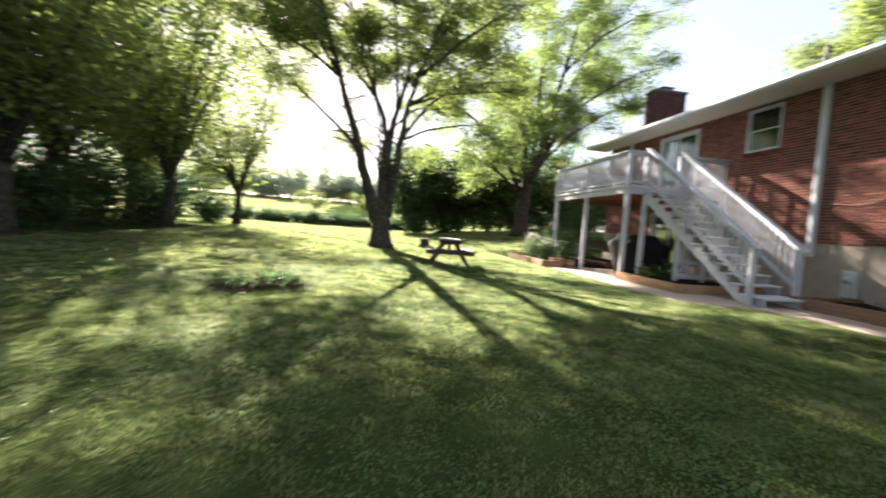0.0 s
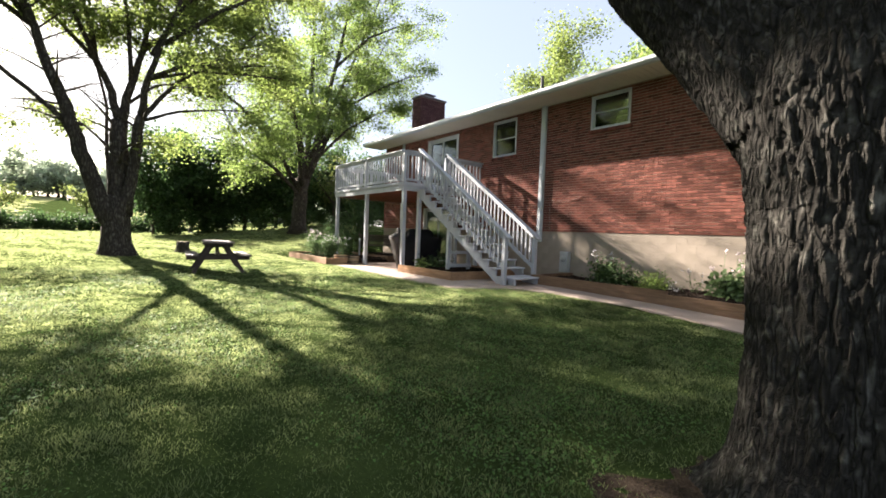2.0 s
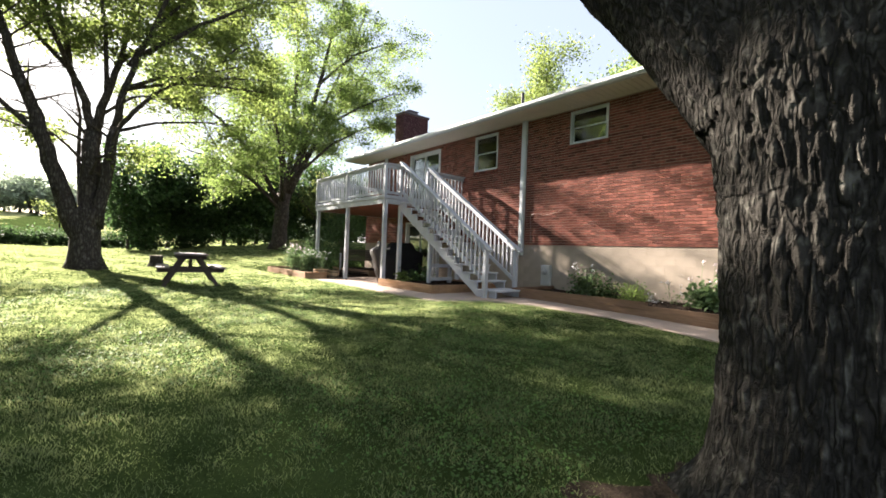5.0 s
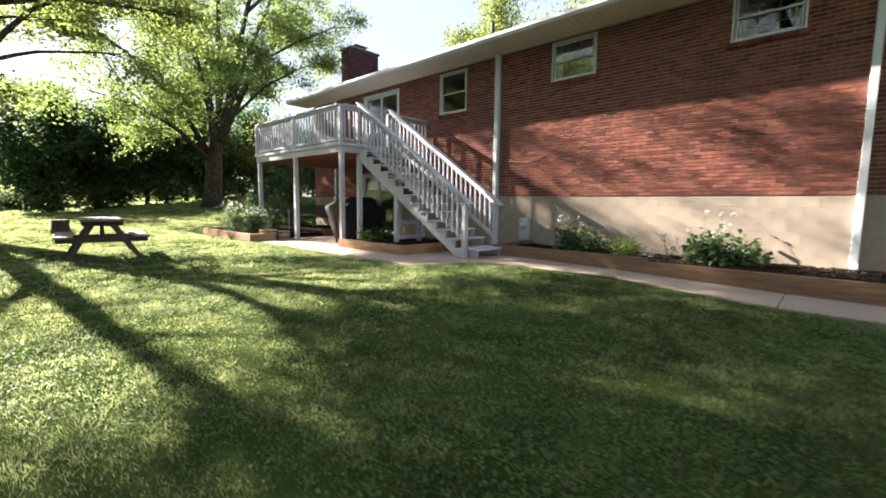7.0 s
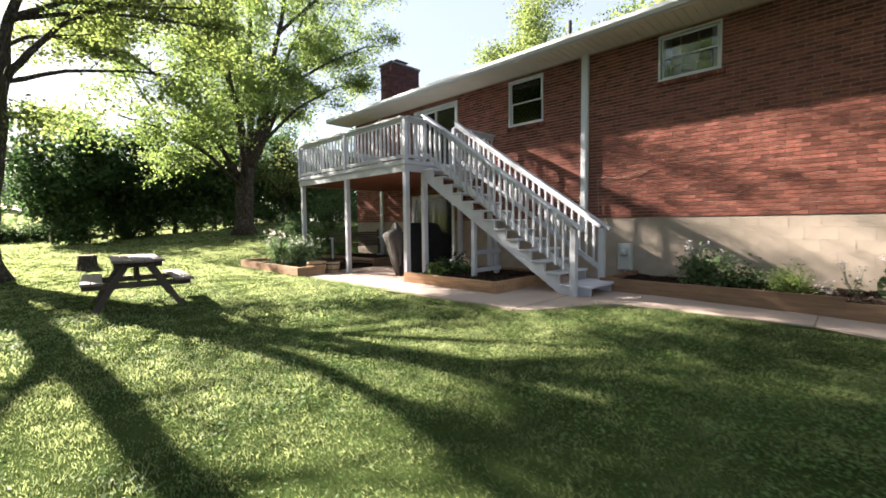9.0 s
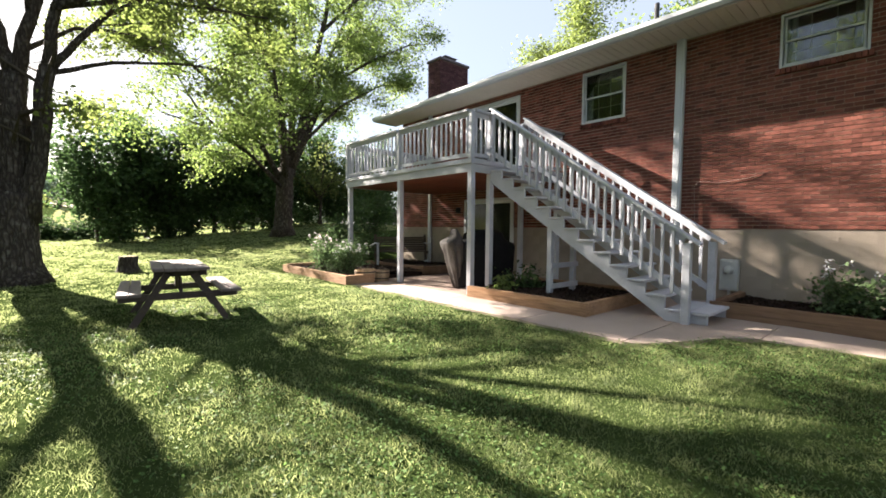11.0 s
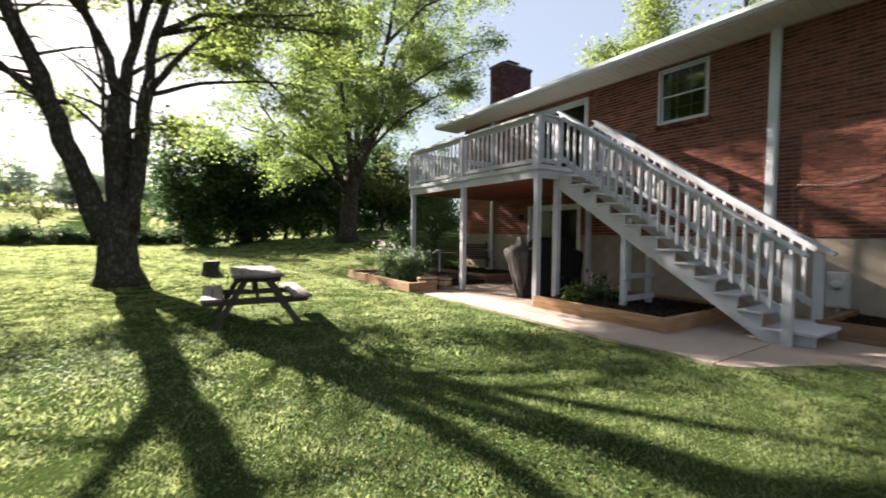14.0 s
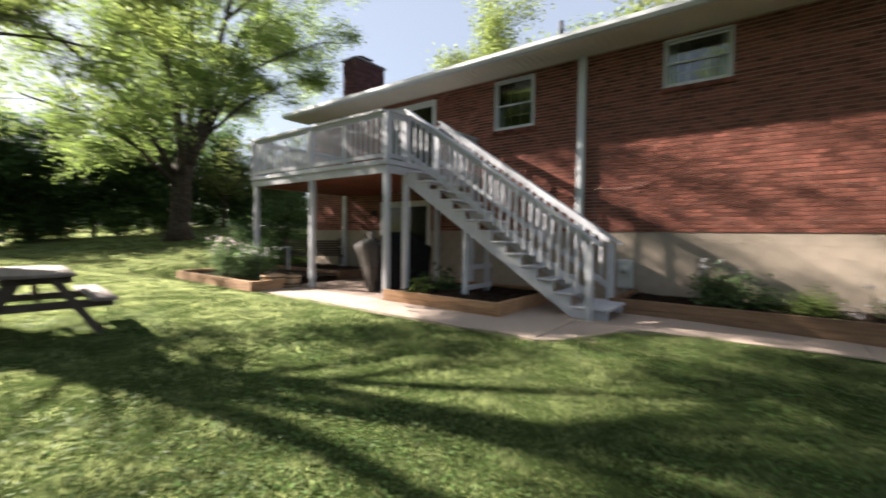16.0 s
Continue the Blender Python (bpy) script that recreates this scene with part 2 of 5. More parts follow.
# ---- building helpers ----
class Shape:
    """Vertices and faces of one mesh, put together from boxes, tubes and prisms."""

    def __init__(self):
        self.v, self.f = [], []

    def add(self, verts, faces):
        k = len(self.v)
        self.v += [tuple(p) for p in verts]
        self.f += [tuple(i + k for i in face) for face in faces]
        return self

    def box(self, a, b, m=None, chamfer=0.0):
        (x0, y0, z0), (x1, y1, z1) = a, b
        if chamfer:
            bm = bmesh.new()
            bmesh.ops.create_cube(bm, size=1)
            for p in bm.verts:
                p.co = Vector((x0 + (p.co.x + 0.5) * (x1 - x0), y0 + (p.co.y + 0.5) * (y1 - y0), z0 + (p.co.z + 0.5) * (z1 - z0)))
            bmesh.ops.bevel(bm, geom=bm.edges[:], offset=chamfer, segments=1, affect="EDGES")
            bm.verts.index_update()
            vs, fs = [p.co.copy() for p in bm.verts], [[q.index for q in face.verts] for face in bm.faces]
            bm.free()
        else:
            vs = [Vector(p) for p in ((x0, y0, z0), (x1, y0, z0), (x1, y1, z0), (x0, y1, z0), (x0, y0, z1), (x1, y0, z1), (x1, y1, z1), (x0, y1, z1))]
            fs = [(0, 3, 2, 1), (4, 5, 6, 7), (0, 1, 5, 4), (1, 2, 6, 5), (2, 3, 7, 6), (3, 0, 4, 7)]
        return self.add([m @ p for p in vs] if m else vs, fs)

    def beam(self, a, b, wide, thick, up=(0, 0, 1)):
        """A board from a to b: wide across, thick along up."""
        a, b = Vector(a), Vector(b)
        way = (b - a).normalized()
        side = way.cross(Vector(up)).normalized()
        top = side.cross(way).normalized()
        c = [a + side * sx * wide / 2 + top * sz * thick / 2 for sx, sz in ((-1, -1), (1, -1), (1, 1), (-1, 1))]
        d = [p + (b - a) for p in c]
        return self.add(c + d, [(3, 2, 1, 0), (4, 5, 6, 7), (0, 1, 5, 4), (1, 2, 6, 5), (2, 3, 7, 6), (3, 0, 4, 7)])

    def tube(self, points, radii, sides=10, rough=0.0, cap=True):
        points = [Vector(p) for p in points]
        rings, side = [], None
        for i, p in enumerate(points):
            way = (points[min(i + 1, len(points) - 1)] - points[max(i - 1, 0)]).normalized()
            ref = side if side else (Vector((1, 0, 0)) if abs(way.x) < 0.9 else Vector((0, 1, 0)))
            side = (ref - way * ref.dot(way)).normalized()
            other = way.cross(side)
            ring = []
            for k in range(sides):
                a = 2 * math.pi * k / sides
                q = side * math.cos(a) + other * math.sin(a)
                r = radii[i] * (1 + rough * noise.noise((p + q * radii[i]) * 3.1 / max(0.25, radii[0] * 3)))
                ring.append(p + q * r)
            rings.append(ring)
        faces = [(i * sides + k, i * sides + (k + 1) % sides, (i + 1) * sides + (k + 1) % sides, (i + 1) * sides + k)
                 for i in range(len(points) - 1) for k in range(sides)]
        if cap:
            faces += [tuple(range(sides))[::-1], tuple((len(points) - 1) * sides + k for k in range(sides))]
        return self.add([q for ring in rings for q in ring], faces)

    def prism(self, outline, axis, lo, hi):
        """An outline in the two other axes, pulled along one axis."""
        def place(p, w):
            return {"x": (w, p[0], p[1]), "y": (p[0], w, p[1]), "z": (p[0], p[1], w)}[axis]
        n = len(outline)
        vs = [place(p, lo) for p in outline] + [place(p, hi) for p in outline]
        return self.add(vs, [tuple(range(n))[::-1], tuple(range(n, 2 * n))] + [(i, (i + 1) % n, n + (i + 1) % n, n + i) for i in range(n)])


def mesh_of(name, shape, mat, smooth=False):
    me = bpy.data.meshes.new(name)
    me.from_pydata(shape.v, [], shape.f)
    if mat:
        me.materials.append(mat)
    if smooth:
        me.polygons.foreach_set("use_smooth", [True] * len(me.polygons))
    bm = bmesh.new()
    bm.from_mesh(me)
    bmesh.ops.recalc_face_normals(bm, faces=bm.faces)
    bm.to_mesh(me)
    bm.free()
    return me


def weld(me):
    bm = bmesh.new()
    bm.from_mesh(me)
    bmesh.ops.remove_doubles(bm, verts=bm.verts, dist=0.0005)
    bm.to_mesh(me)
    bm.free()
    return me


def part(name, shape, mat, parent=None, label="", smooth=False):
    """One mesh object, under a thing or under a part."""
    me = shape if isinstance(shape, bpy.types.Mesh) else mesh_of(name, shape, mat, smooth)
    ob = new(name, me)
    ob.parent = parent
    return tagged(ob, label)


def piece(name, me, parent, m):
    ob = new(name, me)
    ob.parent = parent
    ob.matrix_basis = m
    return ob


def thing(name, label, category, at=(0, 0, 0), turn=0.0, group="", kind=""):
    ob = new(name)
    ob.empty_display_size = 0.1
    ob.matrix_basis = pose(*at, 0, 0, turn)
    return tagged(ob, label, category, group, kind)


def quads_mesh(name, verts, per, mat):
    """A mesh of loose faces with the same number of corners each, from an array of corners."""
    n = len(verts) // per
    me = bpy.data.meshes.new(name)
    me.vertices.add(len(verts))
    me.vertices.foreach_set("co", np.asarray(verts, np.float32).ravel())
    me.loops.add(n * per)
    me.loops.foreach_set("vertex_index", np.arange(n * per, dtype=np.int32))
    me.polygons.add(n)
    me.polygons.foreach_set("loop_start", np.arange(0, n * per, per, dtype=np.int32))
    me.polygons.foreach_set("loop_total", np.full(n, per, dtype=np.int32))
    me.materials.append(mat)
    me.update(calc_edges=True)
    return me


def smooth_step(a, b, x):
    t = np.clip((x - a) / (b - a), 0, 1)
    return t * t * (3 - 2 * t)


def paved_from(y):
    """Where the lawn stops and the paving or the flower bed begins, along x."""
    return 5.68 + (1.36 + 0.4 * smooth_step(3.0, 4.3, y) * smooth_step(6.3, 5.4, y)) * smooth_step(7.45, 6.45, y) - 0.12 * smooth_step(13.4, 13.7, y)


def ground_z(x, y):
    """Height of the lawn and the land beyond it."""
    x, y = np.asarray(x, float), np.asarray(y, float)
    z = 0.019 * np.clip(y - 3.0, 0, 32) + 0.03 * np.clip(x - 2, 0, 4.5) * smooth_step(1, 7, y)
    z = z + 0.1 * np.clip(x - 4, 0, 10) * smooth_step(16, 27, y)
    z = z + 0.065 * np.clip(y - 46, 0, 95) * smooth_step(18, -5, x)
    z = z + 0.02 * np.sin(x * 0.9 + 1.0) * np.sin(y * 0.7)
    z = z + 0.012 * np.sin(x * 2.3 + y * 1.7)
    edge = paved_from(y)
    beside = smooth_step(-1.4, 0.0, x - edge) * smooth_step(18.5, 16.8, y)
    z = z * (1 - beside) + (0.055 + 0.13 * smooth_step(1.0, 6.5, y)) * beside
    under = smooth_step(0.12, 0.4, x - edge) * smooth_step(17.6, 16.6, y) * smooth_step(26, 20, x)
    return z - 0.14 * under


# ---- ground ----
def build_ground():
    xs = np.unique(np.concatenate([np.arange(-14, 20.1, 0.4), np.linspace(-400, -14, 40), np.linspace(20, 400, 40)]))
    ys = np.unique(np.concatenate([np.arange(-8, 48.1, 0.4), np.linspace(-300, -8, 25), np.linspace(48, 600, 70)]))
    gx, gy = np.meshgrid(xs, ys)
    gz = ground_z(gx, gy)
    s = Shape()
    s.v = [(float(a), float(b), float(c)) for a, b, c in zip(gx.ravel(), gy.ravel(), gz.ravel())]
    w = len(xs)
    s.f = [(j * w + i, j * w + i + 1, (j + 1) * w + i + 1, (j + 1) * w + i) for j in range(len(ys) - 1) for i in range(w - 1)]
    return tagged(part("ground", s, M_LAWN, smooth=True), "grassy lawn soil running out to a far field", "ground", kind="structure")


ground = build_ground()


def build_field():
    """The pale field past the hedge, a sheet over the ground."""
    s = Shape()
    xs, ys = np.linspace(-300, 300, 61), np.concatenate([np.linspace(41.5, 130, 40), np.linspace(140, 420, 20)])
    s.v = [(float(x), float(y), float(ground_z(np.array(x), np.array(y))) + 0.03) for y in ys for x in xs]
    w = len(xs)
    s.f = [(j * w + i, j * w + i + 1, (j + 1) * w + i + 1, (j + 1) * w + i) for j in range(len(ys) - 1) for i in range(w - 1)]
    tagged(part("field", s, M_FIELD, smooth=True), "pale sunlit hay field beyond the hedge", "field", kind="structure")


def build_bare_soil():
    """Worn soil round the foot of the thick tree."""
    s = Shape()
    n, rings = 40, 8
    for j in range(rings + 1):
        for k in range(n):
            a = 2 * math.pi * k / n
            r = (0.3 + 0.52 * j / rings) * (1 + 0.2 * math.sin(3 * a + 1) + 0.13 * math.sin(7 * a) + 0.09 * math.sin(13 * a + 2))
            x, y = 2.55 + r * math.cos(a), 0.98 + 0.9 * r * math.sin(a)
            s.v.append((x, y, float(ground_z(np.array(x), np.array(y))) + (0.006 + 0.01 * math.sin(9 * a + j) if j < rings else -0.02)))
    s.f = [(j * n + k, (j + 1) * n + k, (j + 1) * n + (k + 1) % n, j * n + (k + 1) % n) for j in range(rings) for k in range(n)]
    tagged(part("bare_soil", s, M_SOIL, smooth=True), "bare reddish soil round the thick tree", "soil", kind="structure")


build_field()
build_bare_soil()


def off_lawn(x, y):
    """True where paving, beds or the house stand."""
    return ((x > paved_from(y) - 0.015 + 0.03 * np.sin(y * 7.0) * np.sin(y * 2.3)) & (y < 17.3)) | ((x > 9.5) & (y < 18.8))


def build_grass():
    rng = np.random.default_rng(5)
    spots = []
    # density falls off away from the strip that is walked
    for x0, x1, y0, y1, per, tall, wide in ((-3.5, 7.2, 0.8, 9.0, 4000, 0.029, 0.0048), (-5, 7.2, 9.0, 15.0, 1500, 0.032, 0.008),
                                            (-9, 8.5, 15.0, 24.0, 800, 0.034, 0.015), (-12, -3.5, 1.0, 15.0, 500, 0.04, 0.011),
                                            (-13, 16, 24.0, 39.0, 300, 0.04, 0.035), (-3.5, 7.2, -1.5, 0.8, 500, 0.04, 0.007)):
        n = int((x1 - x0) * (y1 - y0) * per)
        spots.append(np.stack([rng.uniform(x0, x1, n), rng.uniform(y0, y1, n), np.full(n, tall), np.full(n, wide)], 1))
    s = np.concatenate(spots)
    clump = np.sin(s[:, 0] * 5.1 + np.sin(s[:, 1] * 3.3) * 2) * np.sin(s[:, 1] * 4.7 + np.sin(s[:, 0] * 2.9) * 2)
    bare = np.hypot(s[:, 0] - 2.6, (s[:, 1] - 0.95) * 1.1) < 0.92 + 0.16 * np.sin(s[:, 0] * 9) + 0.12 * np.sin(s[:, 1] * 13)
    s = s[(~off_lawn(s[:, 0], s[:, 1])) & (rng.random(len(s)) < 0.78 + 0.25 * clump) & (~bare | (rng.random(len(s)) < 0.5))]
    n = len(s)
    clump = np.sin(s[:, 0] * 5.1 + np.sin(s[:, 1] * 3.3) * 2) * np.sin(s[:, 1] * 4.7 + np.sin(s[:, 0] * 2.9) * 2)
    tuft = np.sin(s[:, 0] * 23 + 3 * np.sin(s[:, 1] * 7)) * np.sin(s[:, 1] * 19 + 3 * np.sin(s[:, 0] * 9))
    h = s[:, 2] * rng.uniform(0.5, 1.35, n) * (1 + 0.5 * clump) * (1 + 0.45 * tuft)
    a = rng.uniform(0, 2 * np.pi, n)
    lean = rng.uniform(0.2, 1.2, n) * h
    b = rng.uniform(0, 2 * np.pi, n)
    side = np.stack([np.cos(a), np.sin(a), 0 * a], 1) * (s[:, 3] * rng.uniform(0.6, 1.3, n) / 2)[:, None]
    bend = np.stack([np.cos(b) * lean, np.sin(b) * lean, h], 1)
    base = np.stack([s[:, 0], s[:, 1], ground_z(s[:, 0], s[:, 1]) - 0.006], 1)
    mid = base + bend * np.array([0.2, 0.2, 0.4])
    tip = base + bend
    v = np.stack([base, mid + side, tip, mid - side], 1).reshape(-1, 3)
    ob = part("grass", quads_mesh("grass", v, 4, M_BLADE), M_BLADE)
    return tagged(ob, "mown green grass covering the lawn", "grass", kind="stuff")


def build_clover():
    rng = np.random.default_rng(8)
    n = 150000
    x, y = rng.uniform(-4, 7, n), 0.9 + 12 * rng.random(n) ** 1.3
    patch = np.sin(x * 1.7 + 0.6) * np.sin(y * 1.3 + x * 0.5) + 0.5 * np.sin(x * 4.1) * np.sin(y * 3.7)
    keep = (patch > rng.uniform(-0.5, 0.9, n)) & ~off_lawn(x, y) & (np.hypot(x - 2.6, y - 0.9) > 0.9)
    x, y = x[keep], y[keep]
    n = len(x)
    c = np.stack([x, y, ground_z(x, y) + rng.uniform(0.018, 0.055, n)], 1)
    r, a = rng.uniform(0.006, 0.0115, n), rng.uniform(0, 6.28, n)
    tilt = rng.normal(0, 0.35, (n, 2))
    v = []
    for k in range(5):
        ang = a + k * 2 * np.pi / 5
        dx, dy = np.cos(ang) * r, np.sin(ang) * r
        v.append(c + np.stack([dx, dy, dx * tilt[:, 0] + dy * tilt[:, 1]], 1))
    ob = part("clover", quads_mesh("clover", np.stack(v, 1).reshape(-1, 3), 5, M_CLOVER), M_CLOVER)
    return tagged(ob, "small round clover leaves among the grass", "clover", kind="stuff")


# ---- leaves and trees ----
def leaf_corners(centres, size, rng, up=0.5):
    """Two-sided folded leaves with four corners each, round the given centres."""
    n = len(centres)
    nrm = rng.normal(0, 1, (n, 3)) + np.array([0, 0, up * 2])
    nrm /= np.linalg.norm(nrm, axis=1)[:, None]
    ref = rng.normal(0, 1, (n, 3))
    a = np.cross(nrm, ref)
    a /= np.linalg.norm(a, axis=1)[:, None]
    b = np.cross(nrm, a)
    ln = size * rng.uniform(0.6, 1.3, n)[:, None]
    wd = ln * rng.uniform(0.55, 0.8, n)[:, None]
    fold = nrm * ln * 0.12
    return np.stack([centres - a * ln / 2, centres + b * wd / 2 + fold, centres + a * ln / 2, centres - b * wd / 2 + fold], 1).reshape(-1, 3)


def sway(points, rng, wob):
    """A limb's line with added bends between its control points."""
    pts = [Vector(p) for p in points]
    out = []
    for i in range(len(pts) - 1):
        for k in range(3):
            p = pts[i].lerp(pts[i + 1], k / 3)
            if i or k:
                p = p + Vector(rng.normal(0, wob, 3).tolist())
            out.append(p)
    out.append(pts[-1])
    return out


def tree(name, label, limbs, mat_bark, mat_leaf, seed, leaf=0.12, per_tip=34, subs=9, sub_len=2.2, spread=0.33, bare=0.35, sides=12,
         droop=0.0, rough=0.12, twig_tips=5, group="", airy=None):
    """limbs: control points and start and end radius of the trunk and the main limbs, the trunk first.
    Side branches grow from each limb past its bare stretch, twigs from those, leaves round the twigs' ends."""
    rng = np.random.default_rng(seed)
    base = Vector(limbs[0][0][0])
    root = thing(name, label, "tree", base, group=group)
    wood, twigs, tips = Shape(), Shape(), []
    for k, (pts, r0, r1) in enumerate(limbs):
        line = sway(pts, rng, r0 * 0.12) if k else sway(pts, rng, 0.01)
        n = len(line)
        radii = [r0 + (r1 - r0) * (i / (n - 1)) ** 0.8 for i in range(n)]
        if k == 0:
            radii = [r * (1 + 0.55 * math.exp(-(p.z - base.z) / 0.25)) for r, p in zip(radii, line)]
            line[0] = line[0] - Vector((0, 0, 0.15))
        wood.tube([p - base for p in line], radii, sides, rough)
        if k == 0:
            continue
        length = sum((line[i + 1] - line[i]).length for i in range(n - 1))
        for j in range(max(2, int(subs * length / 5))):
            f = bare + (1 - bare) * (j + rng.random()) / max(2, int(subs * length / 5))
            i = min(n - 2, int(f * (n - 1)))
            p = line[i].lerp(line[i + 1], f * (n - 1) - i)
            way = (line[i + 1] - line[i]).normalized()
            out = Vector(rng.normal(0, 1, 3).tolist())
            out.z = abs(out.z) * 0.35 - droop
            d = (way * 0.45 + out.normalized()).normalized()
            ln = sub_len * rng.uniform(0.6, 1.25) * (1.15 - 0.5 * f)
            bend = Vector(rng.normal(0, 0.16 * ln, 3).tolist())
            q = [p, p + d * ln * 0.5 + bend * 0.5, p + d * ln + bend - Vector((0, 0, droop * ln * 0.4))]
            twigs.tube([v - base for v in q], [max(0.012, 0.28 * radii[i]), max(0.009, 0.15 * radii[i]), 0.006], 5, cap=False)
            for t in range(twig_tips):
                g = rng.uniform(0.35, 1.0)
                s0 = q[0].lerp(q[1], g * 2) if g < 0.5 else q[1].lerp(q[2], g * 2 - 1)
                e = s0 + Vector((rng.normal(0, 0.4 * ln * 0.6), rng.normal(0, 0.4 * ln * 0.6), rng.normal(0.0, 0.22 * ln) - droop * 0.3))
                twigs.tube([s0 - base, e - base], [0.009, 0.004], 4, cap=False)
                tips += [s0.lerp(e, 0.6), e]
    part("trunk", wood, mat_bark, root, smooth=True)
    tagged(part("branchwork", twigs, M_BRANCH, root), kind="stuff")
    t = np.array([tuple(p - base) for p in tips])
    if airy:  # an open crown: bare near the stems, thin on one side, with gaps between the clumps
        bare_reach, bare_height, side, low, high, share, gap = airy
        near = (np.hypot(t[:, 0], t[:, 1]) < bare_reach) & (t[:, 2] < bare_height) & (t[:, 0] < 1.0)
        thin = (t[:, 0] < side) & (t[:, 2] > low) & (t[:, 2] < high) & (rng.random(len(t)) < share)
        lump = np.sin(t[:, 0] * 1.9 + 1.3 * np.sin(t[:, 2] * 1.1)) * np.sin(t[:, 1] * 1.7 + 1.0) + np.sin(t[:, 2] * 2.1 + 1.4 * np.sin(t[:, 0] * 1.3))
        t = t[~(near | thin | ((lump < gap) & (t[:, 2] < high + 1.3)))]
    c = np.repeat(t, max(1, per_tip // 2), axis=0)
    c = c + rng.normal(0, 1, c.shape) * np.array([spread, spread, spread * 0.6])
    part("crown", quads_mesh("crown", leaf_corners(c, leaf, rng), 4, mat_leaf), mat_leaf, root)
    return root


def simple_tree(name, label, x, y, height, width, seed, mat_leaf, leaf=0.22, per_tip=30, low=0.15, stems=6, radius=0.2, group="", subs=8, spread=0.5):
    """A whole tree from its height and width."""
    rng = np.random.default_rng(seed)
    z = float(ground_z(x, y))
    fork = z + height * max(low, 0.08)
    limbs = [([(x, y, z), (x + rng.normal(0, 0.1), y + rng.normal(0, 0.1), fork)], radius, radius * 0.8)]
    for k in range(stems):
        a = 2 * math.pi * (k + rng.random() * 0.7) / stems
        r = width / 2 * rng.uniform(0.35, 0.95)
        top = z + height * rng.uniform(0.55, 1.0) * (1.05 - 0.35 * r / (width / 2))
        limbs.append(([(x, y, fork - 0.1), (x + math.cos(a) * r * 0.45, y + math.sin(a) * r * 0.45, fork + (top - fork) * 0.45),
                       (x + math.cos(a) * r, y + math.sin(a) * r, top)], radius * 0.6, 0.02))
    return tree(name, label, limbs, M_BARK, mat_leaf, seed, leaf, per_tip, subs, width * 0.24, spread, 0.12, 8, 0.1, group=group)


# ---- house ----
WALL, NEAR_END, FAR_END, BACK = 9.76, 1.2, 17.35, 18.4
BRICK_FROM, SOFFIT_Z, EAVE = 1.505, 5.05, 8.95
# openings in the long wall: y from, y to, z from, z to
OPENINGS = {"window_a": (9.48, 10.45, 3.84, 4.95), "window_b": (5.87, 6.90, 4.13, 4.965), "window_c": (2.41, 3.41, 4.17, 4.965),
            "upper_door": (12.25, 14.05, 2.80, 4.88), "lower_door": (12.40, 14.20, 0.26, 2.28)}
house = thing("house", "red brick house with concrete block foundation and white trim", "house", (WALL, NEAR_END, 0.0))


def local(parent):
    return Matrix.Translation(-parent.matrix_basis.translation)


def cut(lo, hi, z0, z1):
    """The stretches of the course from lo to hi that no opening takes."""
    spans = [(lo, hi)]
    for y0, y1, a, b in OPENINGS.values():
        if a < z1 - 0.012 and b > z0 + 0.012:
            spans = [s for p, q in spans for s in ((p, min(q, y0)), (max(p, y1), q)) if s[1] - s[0] > 0.03]
    return spans


def wall_solid(parent):
    ys = sorted({NEAR_END, FAR_END} | {v for o in OPENINGS.values() for v in o[:2]})
    s, f = Shape(), Shape()
    o = parent.matrix_basis.translation
    for y0, y1 in zip(ys, ys[1:]):
        holes = sorted((a, b) for p, q, a, b in OPENINGS.values() if p < (y0 + y1) / 2 < q)
        z = -0.2
        for a, b in holes + [(5.3, 5.3)]:
            for lo, hi, sh in ((z, min(a, BRICK_FROM), f), (max(z, BRICK_FROM), a, s)):
                if hi > lo:
                    sh.box((WALL + (0.011 if sh is f else 0.003) - o.x, y0 - o.y, lo), (WALL + 0.25 - o.x, y1 - o.y, hi))
            z = b
    return s, f


def brick_rows(y_lo, y_hi, z_lo, z_hi, step, length, height, joint, cutter=True):
    """Running bond: yields y0, y1, z0, z1 of each brick."""
    row, z = 0, z_lo
    while z + height * 0.6 < z_hi:
        y = y_lo - (length + joint) * 0.5 * (row % 2)
        while y < y_hi:
            lo, hi = max(y, y_lo), min(y + length, y_hi)
            if hi - lo > 0.03:
                for p, q in (cut(lo, hi, z, z + height) if cutter else [(lo, hi)]):
                    yield p, q, z, min(z + height, z_hi)
            y += length + joint
        z += step
        row += 1


